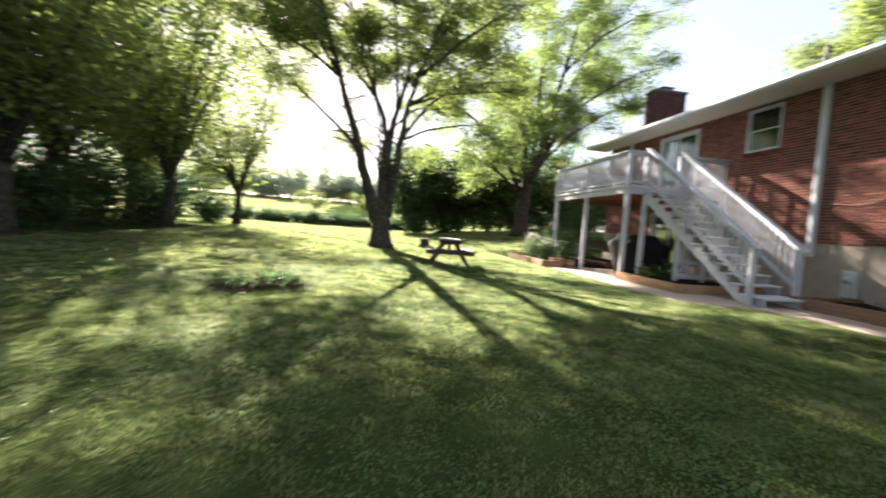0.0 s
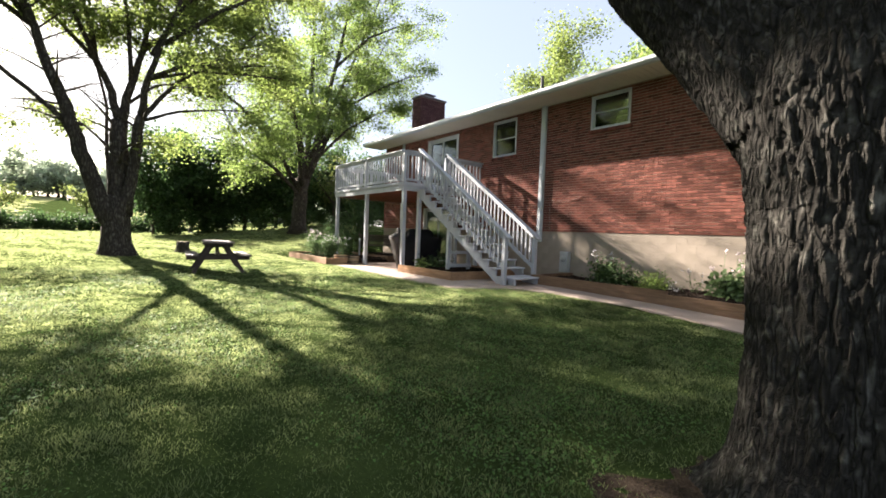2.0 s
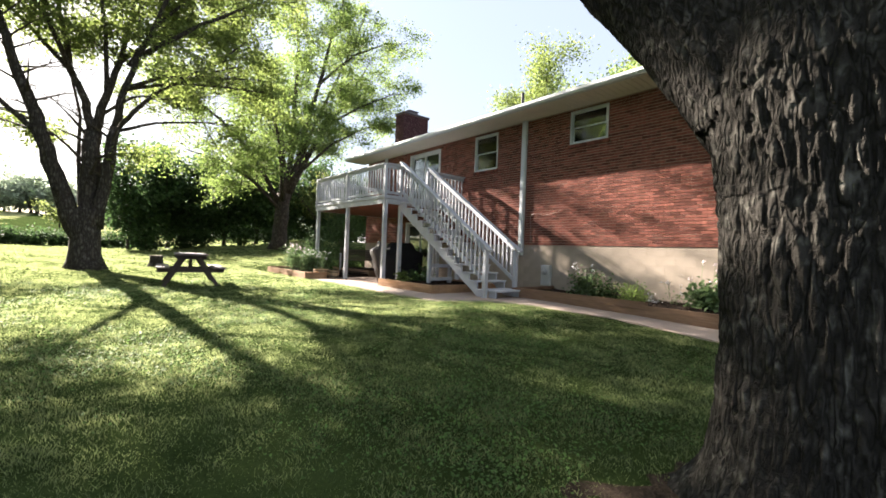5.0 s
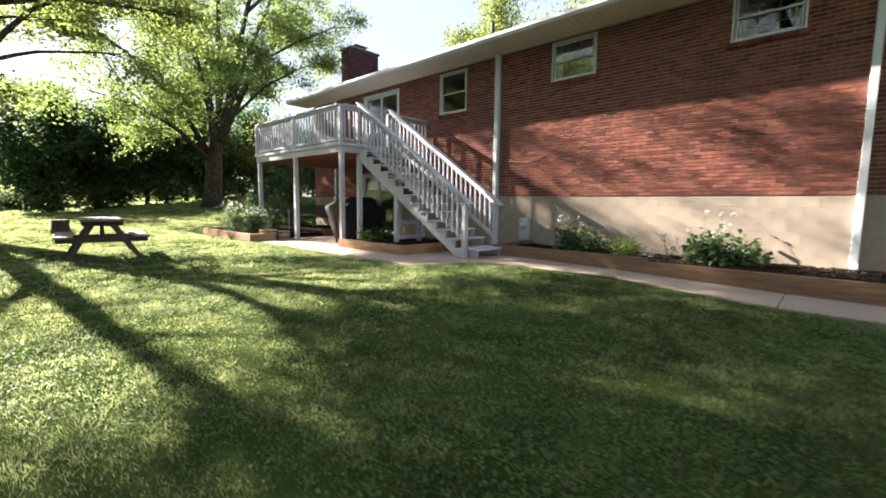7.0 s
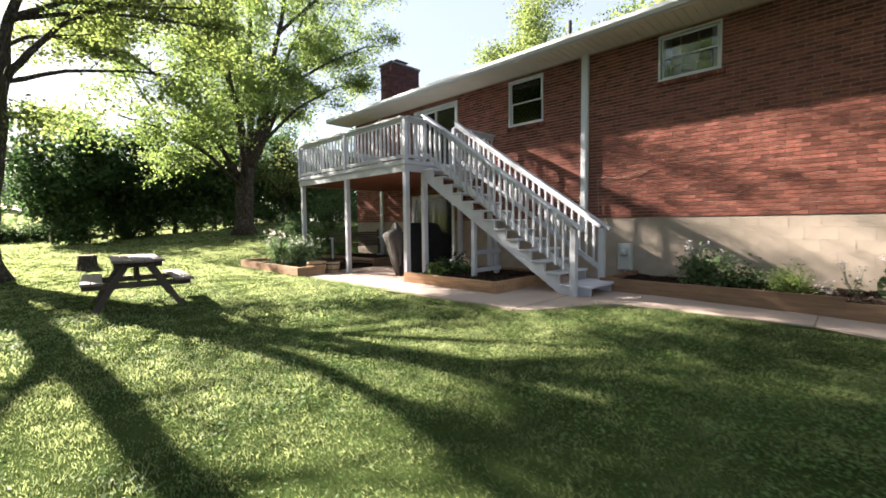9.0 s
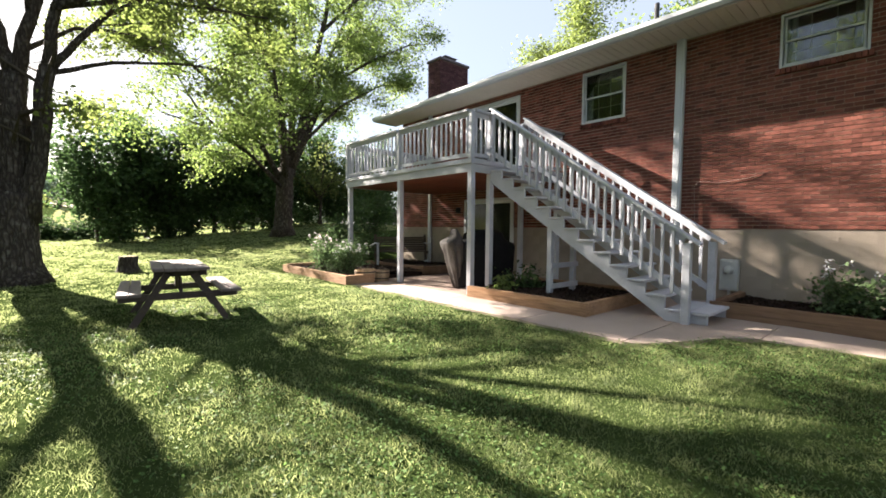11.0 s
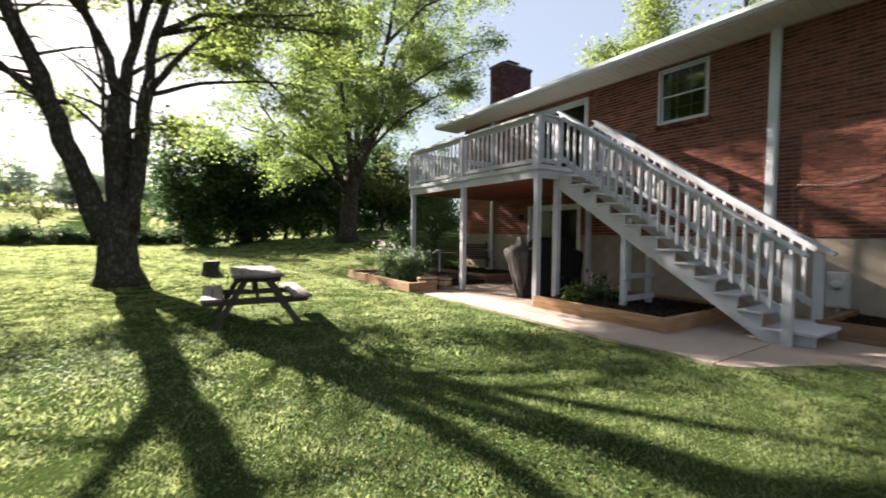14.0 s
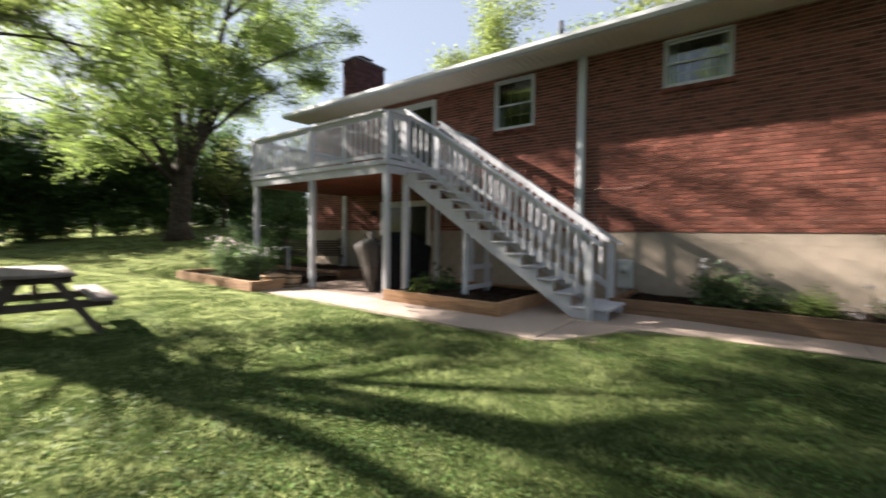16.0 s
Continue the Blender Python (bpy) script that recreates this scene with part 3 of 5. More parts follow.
def build_house():
    brick_backing, block_backing = wall_solid(house)
    wall = part("brick_wall", weld(mesh_of("brick_wall", brick_backing, M_MORTAR)), M_MORTAR, house, "red brick wall with pale mortar joints")
    base = part("foundation_wall", weld(mesh_of("foundation_wall", block_backing, M_JOINT)), M_JOINT, house, "tan concrete block foundation wall")
    o = house.matrix_basis.translation
    full = mesh_of("brick", Shape().box((0, -0.103, -0.02725), (0.014, 0.103, 0.02725)), M_BRICK)
    rest, picked = Shape(), 0
    for y0, y1, z0, z1 in brick_rows(NEAR_END, FAR_END, BRICK_FROM + 0.004, SOFFIT_Z, 0.0677, 0.206, 0.0545, 0.0075):
        jut = 0.0025 * noise.noise(Vector((y0 * 7.3, z0 * 17.1, 0.5)))
        if y1 - y0 > 0.2 and 5.2 < y0 < 8.1 and 1.5 < z0 < 2.95 and picked < 300:
            picked += 1
            piece("brick", full, wall, pose(WALL - 0.003 + jut - o.x, (y0 + y1) / 2 - o.y, (z0 + z1) / 2))
        else:
            rest.box((WALL - 0.003 + jut - o.x, y0 - o.y, z0), (WALL + 0.011 - o.x, y1 - o.y, z1))
    tagged(part("bricks", rest, M_BRICK, wall), kind="stuff")
    block = mesh_of("block", Shape().box((0, -0.1985, -0.097), (0.011, 0.1985, 0.097)), M_BLOCK)
    for y0, y1, z0, z1 in brick_rows(NEAR_END, FAR_END, BRICK_FROM - 0.2035 * 7, BRICK_FROM, 0.2035, 0.397, 0.194, 0.0095):
        m = pose(WALL + 0.0095 - o.x, (y0 + y1) / 2 - o.y, (z0 + z1) / 2) @ Matrix.Diagonal((1, (y1 - y0) / 0.397, (z1 - z0) / 0.194, 1))
        piece("block", block, base, m)
    # end walls and back wall close the house; the near end is brick too
    ends, end_bricks = Shape(), Shape()
    ends.box((0.012, -0.0, -0.2), (8.2, 0.25, SOFFIT_Z + 0.2))
    ends.box((0.012, FAR_END - o.y - 0.25, -0.2), (8.2, FAR_END - o.y, SOFFIT_Z + 0.2))
    ends.box((8.2, 0, -0.2), (8.4, FAR_END - o.y, SOFFIT_Z + 0.2))
    part("end_wall", ends, M_MORTAR, house)
    for x0, x1, z0, z1 in brick_rows(0.0, 8.2, 0.25, SOFFIT_Z, 0.0677, 0.203, 0.057, 0.0105, False):
        end_bricks.box((x0, -0.012, z0), (x1, 0.0, z1))
    tagged(part("end_bricks", end_bricks, M_BRICK, house), kind="stuff")
    # rooms behind the openings, their dimness put into a dark colour
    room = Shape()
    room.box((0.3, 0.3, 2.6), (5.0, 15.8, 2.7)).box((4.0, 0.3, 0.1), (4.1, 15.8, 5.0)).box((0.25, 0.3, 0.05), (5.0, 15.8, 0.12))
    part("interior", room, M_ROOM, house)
    # roof with a low slope, boarded eaves and a gutter
    ridge_x, ridge_z = 13.9, 6.55
    roof = Shape()
    y0, y1 = NEAR_END - 0.45 - o.y, FAR_END + 0.45 - o.y
    e, back = EAVE - 0.02 - o.x, 19.0 - o.x
    roof.prism([(e, 5.20), (ridge_x - o.x, ridge_z), (back, 5.20), (back, 5.10), (ridge_x - o.x, ridge_z - 0.12), (e, 5.10)], "y", y0, y1)
    roof.prism([(e + 0.3, 5.06), (back - 0.3, 5.06), (ridge_x - o.x, ridge_z - 0.12)], "y", y0 + 0.45, y0 + 0.5)
    roof.prism([(e + 0.3, 5.06), (back - 0.3, 5.06), (ridge_x - o.x, ridge_z - 0.12)], "y", y1 - 0.5, y1 - 0.45)
    part("roof", roof, M_ROOF, house, "dark asphalt shingle roof")
    soffit = Shape()
    y = y0
    while y < y1 - 0.02:
        soffit.box((EAVE - o.x, y + 0.006, SOFFIT_Z), (0.01, min(y + 0.15, y1) - 0.006, SOFFIT_Z + 0.03))
        y += 0.15
    soffit.box((EAVE - o.x, y0, SOFFIT_Z + 0.012), (0.01, y1, SOFFIT_Z + 0.04))
    part("soffit", soffit, M_SOFFIT, house, "cream boarded soffit under the eaves")
    g = Shape()
    g.prism([(EAVE - 0.09, 5.06), (EAVE, 5.06), (EAVE, 5.19), (EAVE - 0.012, 5.19), (EAVE - 0.012, 5.075), (EAVE - 0.08, 5.075),
             (EAVE - 0.115, 5.13), (EAVE - 0.115, 5.19), (EAVE - 0.13, 5.19), (EAVE - 0.13, 5.12)], "y", NEAR_END - 0.47, FAR_END + 0.47)
    g.v = [(a - o.x, b - o.y, c) for a, b, c in g.v]
    part("gutter", g, M_WHITE, house, "white metal gutter")
    # white boxed downspouts down the wall
    for y, w, d, z in ((8.3975, 0.15, 0.085, 1.2), (1.56, 0.10, 0.075, 0.38), (15.80, 0.11, 0.075, 0.4)):
        s = Shape().box((-d, y - w / 2 - o.y, z), (0.0, y + w / 2 - o.y, SOFFIT_Z), chamfer=0.006)
        if w < 0.12:
            s.beam((-0.04, y - o.y, z + 0.05), (-0.24, y - o.y, z - 0.03), 0.09, 0.06)
        else:
            s.box((-d - 0.012, y - w / 2 + 0.04 - o.y, z), (-d, y + w / 2 - 0.04 - o.y, SOFFIT_Z))
        part("downspout", s, M_WHITE, house, "white painted downspout box")
    # vent pipe on the roof
    part("vent_pipe", Shape().tube([(0.75, 8.0, 5.3), (0.75, 8.0, 6.3)], [0.05, 0.05], 12), M_BLACK, house, "black roof vent pipe", True)
    # chimney on the far gable
    ch = Shape()
    a, b = (11.9 - o.x, 17.85 - o.y), (13.4 - o.x, 18.6 - o.y)
    ch.box((a[0] + 0.02, a[1] + 0.02, -0.2), (b[0] - 0.02, b[1] - 0.02, 8.0))
    chimney = part("chimney", ch, M_MORTAR, house, "dark brick chimney with a concrete cap")
    cb = Shape()
    row = 0
    z = 4.6
    while z < 7.98:
        off = 0.107 * (row % 2)
        x = a[0] - off
        while x < b[0]:
            p, q = max(x, a[0]), min(x + 0.203, b[0])
            if q - p > 0.03:
                cb.box((p, a[1], z), (q, a[1] + 0.02, z + 0.057))
            x += 0.2135
        y = a[1] - off
        while y < b[1]:
            p, q = max(y, a[1] + 0.002), min(y + 0.203, b[1])
            if q - p > 0.03:
                cb.box((a[0], p, z), (a[0] + 0.02, q, z + 0.057))
            y += 0.2135
        z += 0.0677
        row += 1
    tagged(part("bricks", cb, M_CHIMNEY, chimney), kind="stuff")
    cap = Shape().box((a[0] - 0.05, a[1] - 0.05, 8.0), (b[0] + 0.05, b[1] + 0.05, 8.1), chamfer=0.02)
    cap.box((a[0] + 0.45, a[1] + 0.2, 8.1), (a[0] + 0.95, a[1] + 0.6, 8.26), chamfer=0.02).box((a[0] + 0.38, a[1] + 0.14, 8.26), (a[0] + 1.02, a[1] + 0.66, 8.30), chamfer=0.01)
    part("chimney_cap", cap, M_CAP, chimney)


def frame_bars(s, y0, y1, z0, z1, x0, x1, w):
    s.box((x0, y0, z0), (x1, y0 + w, z1)).box((x0, y1 - w, z0), (x1, y1, z1))
    return s.box((x0, y0 + w, z0), (x1, y1 - w, z0 + w)).box((x0, y0 + w, z1 - w), (x1, y1 - w, z1))


def build_window(key, label, cols):
    y0, y1, z0, z1 = OPENINGS[key]
    w = new("window")
    w.parent = house
    w.matrix_basis = pose(0, y0 - NEAR_END, z0)
    tagged(w, label)
    wd, ht = y1 - y0, z1 - z0
    part("window_frame", frame_bars(Shape(), -0.012, wd + 0.012, -0.012, ht + 0.012, -0.02, 0.09, 0.034), M_WHITE, w)
    mid = ht * 0.5
    part("sash", frame_bars(Shape(), 0.04, wd - 0.04, 0.04, mid + 0.02, 0.045, 0.075, 0.027), M_WHITE, w)
    part("sash", frame_bars(Shape(), 0.04, wd - 0.04, mid - 0.02, ht - 0.04, 0.015, 0.043, 0.027), M_WHITE, w)
    for a, b, x in ((0.07, mid - 0.01, 0.06), (mid + 0.01, ht - 0.07, 0.03)):
        pane = part("pane", Shape().box((x - 0.002, 0.07, a), (x + 0.002, wd - 0.07, b)), M_GLASS, w)
        pane.visible_shadow = False
        for k in range(1, cols):
            yy = 0.07 + (wd - 0.14) * k / cols
            part("muntin", Shape().box((x + 0.004, yy - 0.007, a), (x + 0.014, yy + 0.007, b)), M_SOFFIT, w)
        part("muntin", Shape().box((x + 0.015, 0.07, (a + b) / 2 - 0.007), (x + 0.025, wd - 0.07, (a + b) / 2 + 0.007)), M_SOFFIT, w)
    y = -0.06
    while y < wd + 0.05:
        part("sill_brick", Shape().box((-0.045, y, -0.105), (0.0, y + 0.06, -0.014), chamfer=0.004), M_BRICK, w)
        y += 0.0677
    n = 40
    for half in (range(7), range(n - 7, n)):
        cur = Shape()
        for i in half:
            a, b = wd * i / n, wd * (i + 1) / n
            xa, xb = 0.16 + 0.02 * math.sin(i * 1.9), 0.16 + 0.02 * math.sin((i + 1) * 1.9)
            cur.add([(xa, a, 0.0), (xb, b, 0.0), (xb, b, ht), (xa, a, ht), (xa + 0.004, a, 0.0), (xb + 0.004, b, 0.0), (xb + 0.004, b, ht), (xa + 0.004, a, ht)],
                    [(0, 1, 2, 3), (7, 6, 5, 4)])
        part("curtain", weld(mesh_of("curtain", cur, M_BLIND)), M_BLIND, w)


def build_sliding_door(key, label):
    y0, y1, z0, z1 = OPENINGS[key]
    d = new("door")
    d.parent = house
    d.matrix_basis = pose(0, y0 - NEAR_END, z0)
    tagged(d, label)
    wd, ht = y1 - y0, z1 - z0
    part("door_frame", frame_bars(Shape(), -0.02, wd + 0.02, -0.0, ht + 0.02, -0.03, 0.12, 0.07), M_WHITE, d)
    for a, b, x in ((0.06, wd / 2 + 0.03, 0.03), (wd / 2 - 0.03, wd - 0.06, 0.07)):
        part("door_panel", frame_bars(Shape(), a, b, 0.06, ht - 0.06, x - 0.015, x + 0.015, 0.06), M_WHITE, d)
        pane = part("pane", Shape().box((x - 0.003, a + 0.055, 0.115), (x + 0.003, b - 0.055, ht - 0.115)), M_DOOR_GLASS, d)
        pane.visible_shadow = False
    part("door_handle", Shape().box((-0.02, wd / 2 - 0.02, 0.9), (0.012, wd / 2 + 0.01, 1.1), chamfer=0.006), M_BLACK, d)


build_house()
build_window("window_a", "white double-hung window with a brick sill", 3)
build_window("window_b", "white double-hung window set high in the brick", 3)
build_window("window_c", "white double-hung window set high in the brick", 3)
build_sliding_door("upper_door", "white framed sliding glass door onto the deck")
build_sliding_door("lower_door", "white framed sliding glass door onto the patio")


def wall_light(y, z, label, name):
    root = thing(name, label, "wall lamp", (WALL - 0.004, y, z))
    part("back_plate", Shape().box((-0.02, -0.05, -0.09), (0.004, 0.05, 0.09), chamfer=0.005), M_BLACK, root)
    part("shade", Shape().tube([(-0.09, 0, -0.07), (-0.09, 0, 0.05), (-0.09, 0, 0.09)], [0.05, 0.055, 0.015], 10), M_BLACK, root, smooth=True)
    return root


wall_light(14.45, 2.0, "small black wall lantern beside the patio door", "wall_lantern")

# ---- deck ----
DX0, DX1, DY0, DY1, DZ = 6.69, 9.745, 10.93, 15.72, 2.80
deck = thing("deck", "raised wooden deck painted weathered white with railings", "deck", (DX0, DY0, 0.19))
SX0, SX1 = 7.22, 8.24   # stair opening in the near rail


def D(x, y, z):
    return (x - DX0, y - DY0, z - 0.19)


def baluster_mesh(height, name="baluster"):
    return mesh_of(name, Shape().box((-0.019, -0.019, 0), (0.019, 0.019, height), chamfer=0.004), M_DECK)


def build_deck():
    posts = [(DX0 + 0.06, 10.98), (DX0 + 0.06, 13.28), (DX0 + 0.06, 15.60), (7.30, 11.0), (9.62, 12.05), (9.62, 10.98)]
    for x, y in posts:
        part("post", Shape().box(D(x - 0.055, y - 0.055, 0.19), D(x + 0.055, y + 0.055, 2.56), chamfer=0.006), M_DECK, deck)
    part("fascia", Shape().box(D(DX0, DY0, 2.545), D(DX0 + 0.04, DY1, 2.70), chamfer=0.004), M_DECK, deck)
    part("fascia", Shape().box(D(DX0 + 0.042, DY0, 2.545), D(DX1, DY0 + 0.04, 2.70), chamfer=0.004), M_DECK, deck)
    part("fascia", Shape().box(D(DX0 + 0.042, DY1 - 0.04, 2.545), D(DX1, DY1, 2.70), chamfer=0.004), M_DECK, deck)
    edge = Shape().box(D(DX0 - 0.03, DY0 - 0.03, 2.704), D(DX0 + 0.08, DY1 + 0.03, 2.772), chamfer=0.006)
    part("edge_board", edge, M_DECK, deck)
    part("edge_board", Shape().box(D(DX0 + 0.082, DY0 - 0.03, 2.704), D(DX1, DY0 + 0.06, 2.772), chamfer=0.006), M_DECK, deck)
    y = DY0 + 0.042
    while y < DY1 - 0.06:
        part("ceiling_board", Shape().box(D(DX0 + 0.042, y, 2.55), D(DX1, min(y + 0.135, DY1 - 0.042), 2.57)), M_UNDER, deck)
        y += 0.14
    x = DX0 + 0.0
    while x < DX1 - 0.05:
        part("floor_board", Shape().box(D(x, DY0 - 0.02, 2.776), D(min(x + 0.137, DX1), DY1 + 0.02, DZ), chamfer=0.004), M_DECK, deck)
        x += 0.143
    bal = baluster_mesh(0.80)

    def rail(a, b):
        """Railing between two points of the deck's edge: cap, two rails and balusters."""
        (x0, y0), (x1, y1) = a, b
        n = max(2, round(math.hypot(x1 - x0, y1 - y0) / 0.15))
        part("cap_rail", Shape().beam(D(x0, y0, 3.70), D(x1, y1, 3.70), 0.14, 0.038), M_DECK, deck)
        part("top_rail", Shape().beam(D(x0, y0, 3.632), D(x1, y1, 3.632), 0.038, 0.09), M_DECK, deck)
        part("bottom_rail", Shape().beam(D(x0, y0, 2.875), D(x1, y1, 2.875), 0.038, 0.07), M_DECK, deck)
        for i in range(n):
            f = (i + 0.5) / n
            piece("baluster", bal, deck, Matrix.Translation(D(x0 + (x1 - x0) * f, y0 + (y1 - y0) * f, 2.84)))

    ex, ny, fy = DX0 + 0.03, DY0 + 0.03, DY1 - 0.03
    rail((ex, ny + 0.05), (ex, 13.24))
    rail((ex, 13.36), (ex, fy - 0.05))
    rail((ex + 0.05, ny), (SX0 - 0.03, ny))
    rail((SX1 + 0.05, ny), (DX1, ny))
    rail((ex + 0.05, fy), (DX1, fy))
    for x, y in ((ex, ny), (ex, 13.3), (ex, fy), (SX0 + 0.02, ny), (SX1 - 0.0, ny)):
        part("rail_post", Shape().box(D(x - 0.045, y - 0.045, DZ), D(x + 0.045, y + 0.045, 3.68), chamfer=0.005), M_DECK, deck)


build_deck()

# ---- stairs ----
RISERS, FOOT_Y, FOOT_Z = 14, 7.33, 0.19
RISE, RUN = (DZ - FOOT_Z) / RISERS, (DY0 - FOOT_Y) / (RISERS - 1)
stairs = thing("deck_stairs", "straight white painted wooden staircase with baluster rails", "staircase", (SX0, FOOT_Y, FOOT_Z))


def S(x, y, z):
    return (x - SX0, y - FOOT_Y, z - FOOT_Z)


def build_stairs():
    saw = [(0.0, 0.0)]
    for i in range(RISERS - 1):
        saw += [(i * RUN, (i + 1) * RISE - 0.035), ((i + 1) * RUN, (i + 1) * RISE - 0.035)]
    saw += [((RISERS - 1) * RUN, (RISERS - 1) * RISE - 0.235), (0.25, 0.0)]
    for x in (SX0 + 0.02, SX1 - 0.06):
        part("stringer", Shape().prism(saw, "x", x - SX0, x - SX0 + 0.04), M_DECK, stairs)
    tread = mesh_of("tread", Shape().box((-0.015, -0.03, -0.035), (SX1 - SX0 + 0.0, RUN - 0.012, 0.0), chamfer=0.006), M_DECK)
    for i in range(RISERS - 1):
        piece("tread", tread, stairs, Matrix.Translation((0, i * RUN, (i + 1) * RISE)))
    slope = RISE / RUN
    bal = baluster_mesh(0.86)
    for side, x in enumerate((SX0 + 0.0, SX1 + 0.02)):
        a, b = (x, 7.17, 1.282), (x, DY0 - 0.02, 1.282 + slope * (DY0 - 0.02 - 7.17))
        low = -0.82
        part("handrail", Shape().beam(S(*a), S(*b), 0.14, 0.036), M_DECK, stairs)
        part("top_rail", Shape().beam(S(x, 7.36, a[2] + 0.19 * slope - 0.065), S(x, b[1], b[2] - 0.065), 0.038, 0.085), M_DECK, stairs)
        part("bottom_rail", Shape().beam(S(x, 7.36, a[2] + 0.19 * slope + low), S(x, b[1], b[2] + low), 0.038, 0.08), M_DECK, stairs)
        for i in range(24):
            y = 7.50 + i * (DY0 - 0.12 - 7.50) / 23
            piece("baluster", bal, stairs, Matrix.Translation(S(x - 0.035 + 0.07 * side, y, a[2] + (y - 7.17) * slope - 0.90)))
        part("newel_post", Shape().box(S(x - 0.05, 7.28, FOOT_Z), S(x + 0.05, 7.38, 1.30), chamfer=0.006), M_DECK, stairs)
    part("bottom_step", Shape().box(S(SX0 + 0.06, 7.06, 0.33), S(SX1 - 0.01, 7.34, 0.37), chamfer=0.005), M_DECK, stairs)
    for x in (SX0 + 0.12, SX1 - 0.09):
        part("step_block", Shape().box(S(x, 7.10, 0.19), S(x + 0.05, 7.32, 0.33), chamfer=0.004), M_DECK, stairs)
    # braced support under the middle of the flight
    for x in (7.36, 8.10):
        part("support_leg", Shape().box(S(x - 0.045, 9.55, 0.25), S(x + 0.045, 9.64, 1.50), chamfer=0.005), M_DECK, stairs)
    for z in (0.42, 0.78):
        part("support_rail", Shape().box(S(7.30, 9.515, z), S(8.16, 9.55, z + 0.09), chamfer=0.004), M_DECK, stairs)


build_stairs()

# ---- paving ----
def walk_z(y):
    return 0.07 + 0.13 * float(smooth_step(1.0, 6.5, y))


def build_paving():
    root = tagged(new("pavement"), "pale concrete garden path and patio slabs", "pavement", kind="structure")
    cuts = [0.2, 2.25, 4.35, 6.45]
    for y0, y1 in zip(cuts, cuts[1:]):
        x0, x1 = float(paved_from(y0)) - 0.04, float(paved_from(y1)) - 0.04
        s = Shape()
        z0, z1 = walk_z(y0), walk_z(y1)
        s.add([(x0, y0 + 0.006, z0 - 0.12), (8.6, y0 + 0.006, z0 - 0.12), (8.6, y1 - 0.006, z1 - 0.12), (x1, y1 - 0.006, z1 - 0.12),
               (x0, y0 + 0.006, z0), (8.6, y0 + 0.006, z0), (8.6, y1 - 0.006, z1), (x1, y1 - 0.006, z1)],
              [(0, 3, 2, 1), (4, 5, 6, 7), (0, 1, 5, 4), (1, 2, 6, 5), (2, 3, 7, 6), (3, 0, 4, 7)])
        part("slab", s, M_CONCRETE, root)

    def edge(y):
        return 5.68 + 1.36 * float(smooth_step(7.45, 6.45, y))
    for y0, y1 in ((6.45, 7.46), (7.46, 8.95), (8.95, 10.9), (10.9, 13.62)):
        n = 8
        ys = [y0 + 0.007 + (y1 - y0 - 0.014) * i / n for i in range(n + 1)]
        outline = [(edge(y) + 0.02 * math.sin(y * 5), y) for y in ys] + [(6.6 if y0 > 10 else 8.6, ys[-1]), (6.6 if y0 > 10 else 8.6, ys[0])]
        part("slab", Shape().prism(outline, "z", 0.05, 0.20 if y0 > 6.5 else 0.196), M_CONCRETE, root)
    # slabs below the deck take the shade-darkened patio colour
    for x0, x1 in ((6.614, 8.2), (8.214, 9.76)):
        for y0, y1 in ((10.9, 12.4), (12.414, 14.1)):
            part("slab", Shape().box((x0, y0, 0.05), (x1, y1, 0.20), chamfer=0.005), M_PATIO, root)
    under = Shape().box((8.614, 6.46, 0.02), (9.76, 10.89, 0.18))
    part("slab", under, M_CONCRETE, root)
    tagged(part("joint_sand", Shape().box((7.6, 0.25, -0.1), (8.58, 6.4, 0.04)).box((6.0, 6.6, 0.0), (9.7, 14.0, 0.15)), M_MORTAR, root), kind="stuff")
    return root


build_paving()


# ---- raised beds ----
def chips(name, x0, x1, y0, y1, z, n, seed, label):
    """Loose bark mulch: a bumpy heap with many small chips on it."""
    rng = np.random.default_rng(seed)
    s = Shape()
    nx, ny = max(2, int((x1 - x0) / 0.12)), max(2, int((y1 - y0) / 0.12))
    for j in range(ny + 1):
        for i in range(nx + 1):
            x, y = x0 + (x1 - x0) * i / nx, y0 + (y1 - y0) * j / ny
            s.v.append((x, y, z + 0.03 * noise.noise(Vector((x * 3, y * 3, seed)))))
    s.f = [(j * (nx + 1) + i, j * (nx + 1) + i + 1, (j + 1) * (nx + 1) + i + 1, (j + 1) * (nx + 1) + i) for j in range(ny) for i in range(nx)]
    s.box((x0, y0, z - 0.2), (x1, y1, z - 0.05))
    me = mesh_of(name, s, M_MULCH)
    heap = tagged(part(name, me, M_MULCH), label, "mulch", kind="stuff")
    c = np.stack([rng.uniform(x0, x1, n), rng.uniform(y0, y1, n), np.zeros(n)], 1)
    c[:, 2] = [z + 0.03 * noise.noise(Vector((a * 3, b * 3, seed))) + 0.012 for a, b in c[:, :2]]
    part("chips", quads_mesh("chips", leaf_corners(c, 0.05, rng, 0.8), 4, M_MULCH), M_MULCH, heap)
    return heap


def timber_bed(label, at, runs, courses=2, high=0.095, thick=0.09, group="timber beds", mat=M_TIMBER):
    """Boards laid on edge along each run, with courses one over the other."""
    root = thing("raised_bed", label, "raised bed", at, group=group)
    for x0, y0, x1, y1, z in runs:
        for c in range(courses):
            a, b = Vector((x0 - at[0], y0 - at[1], z + high * (c + 0.5) - at[2])), Vector((x1 - at[0], y1 - at[1], z + high * (c + 0.5) - at[2]))
            part("timber", Shape().beam(a, b, thick, high - 0.004), mat, root)
    return root


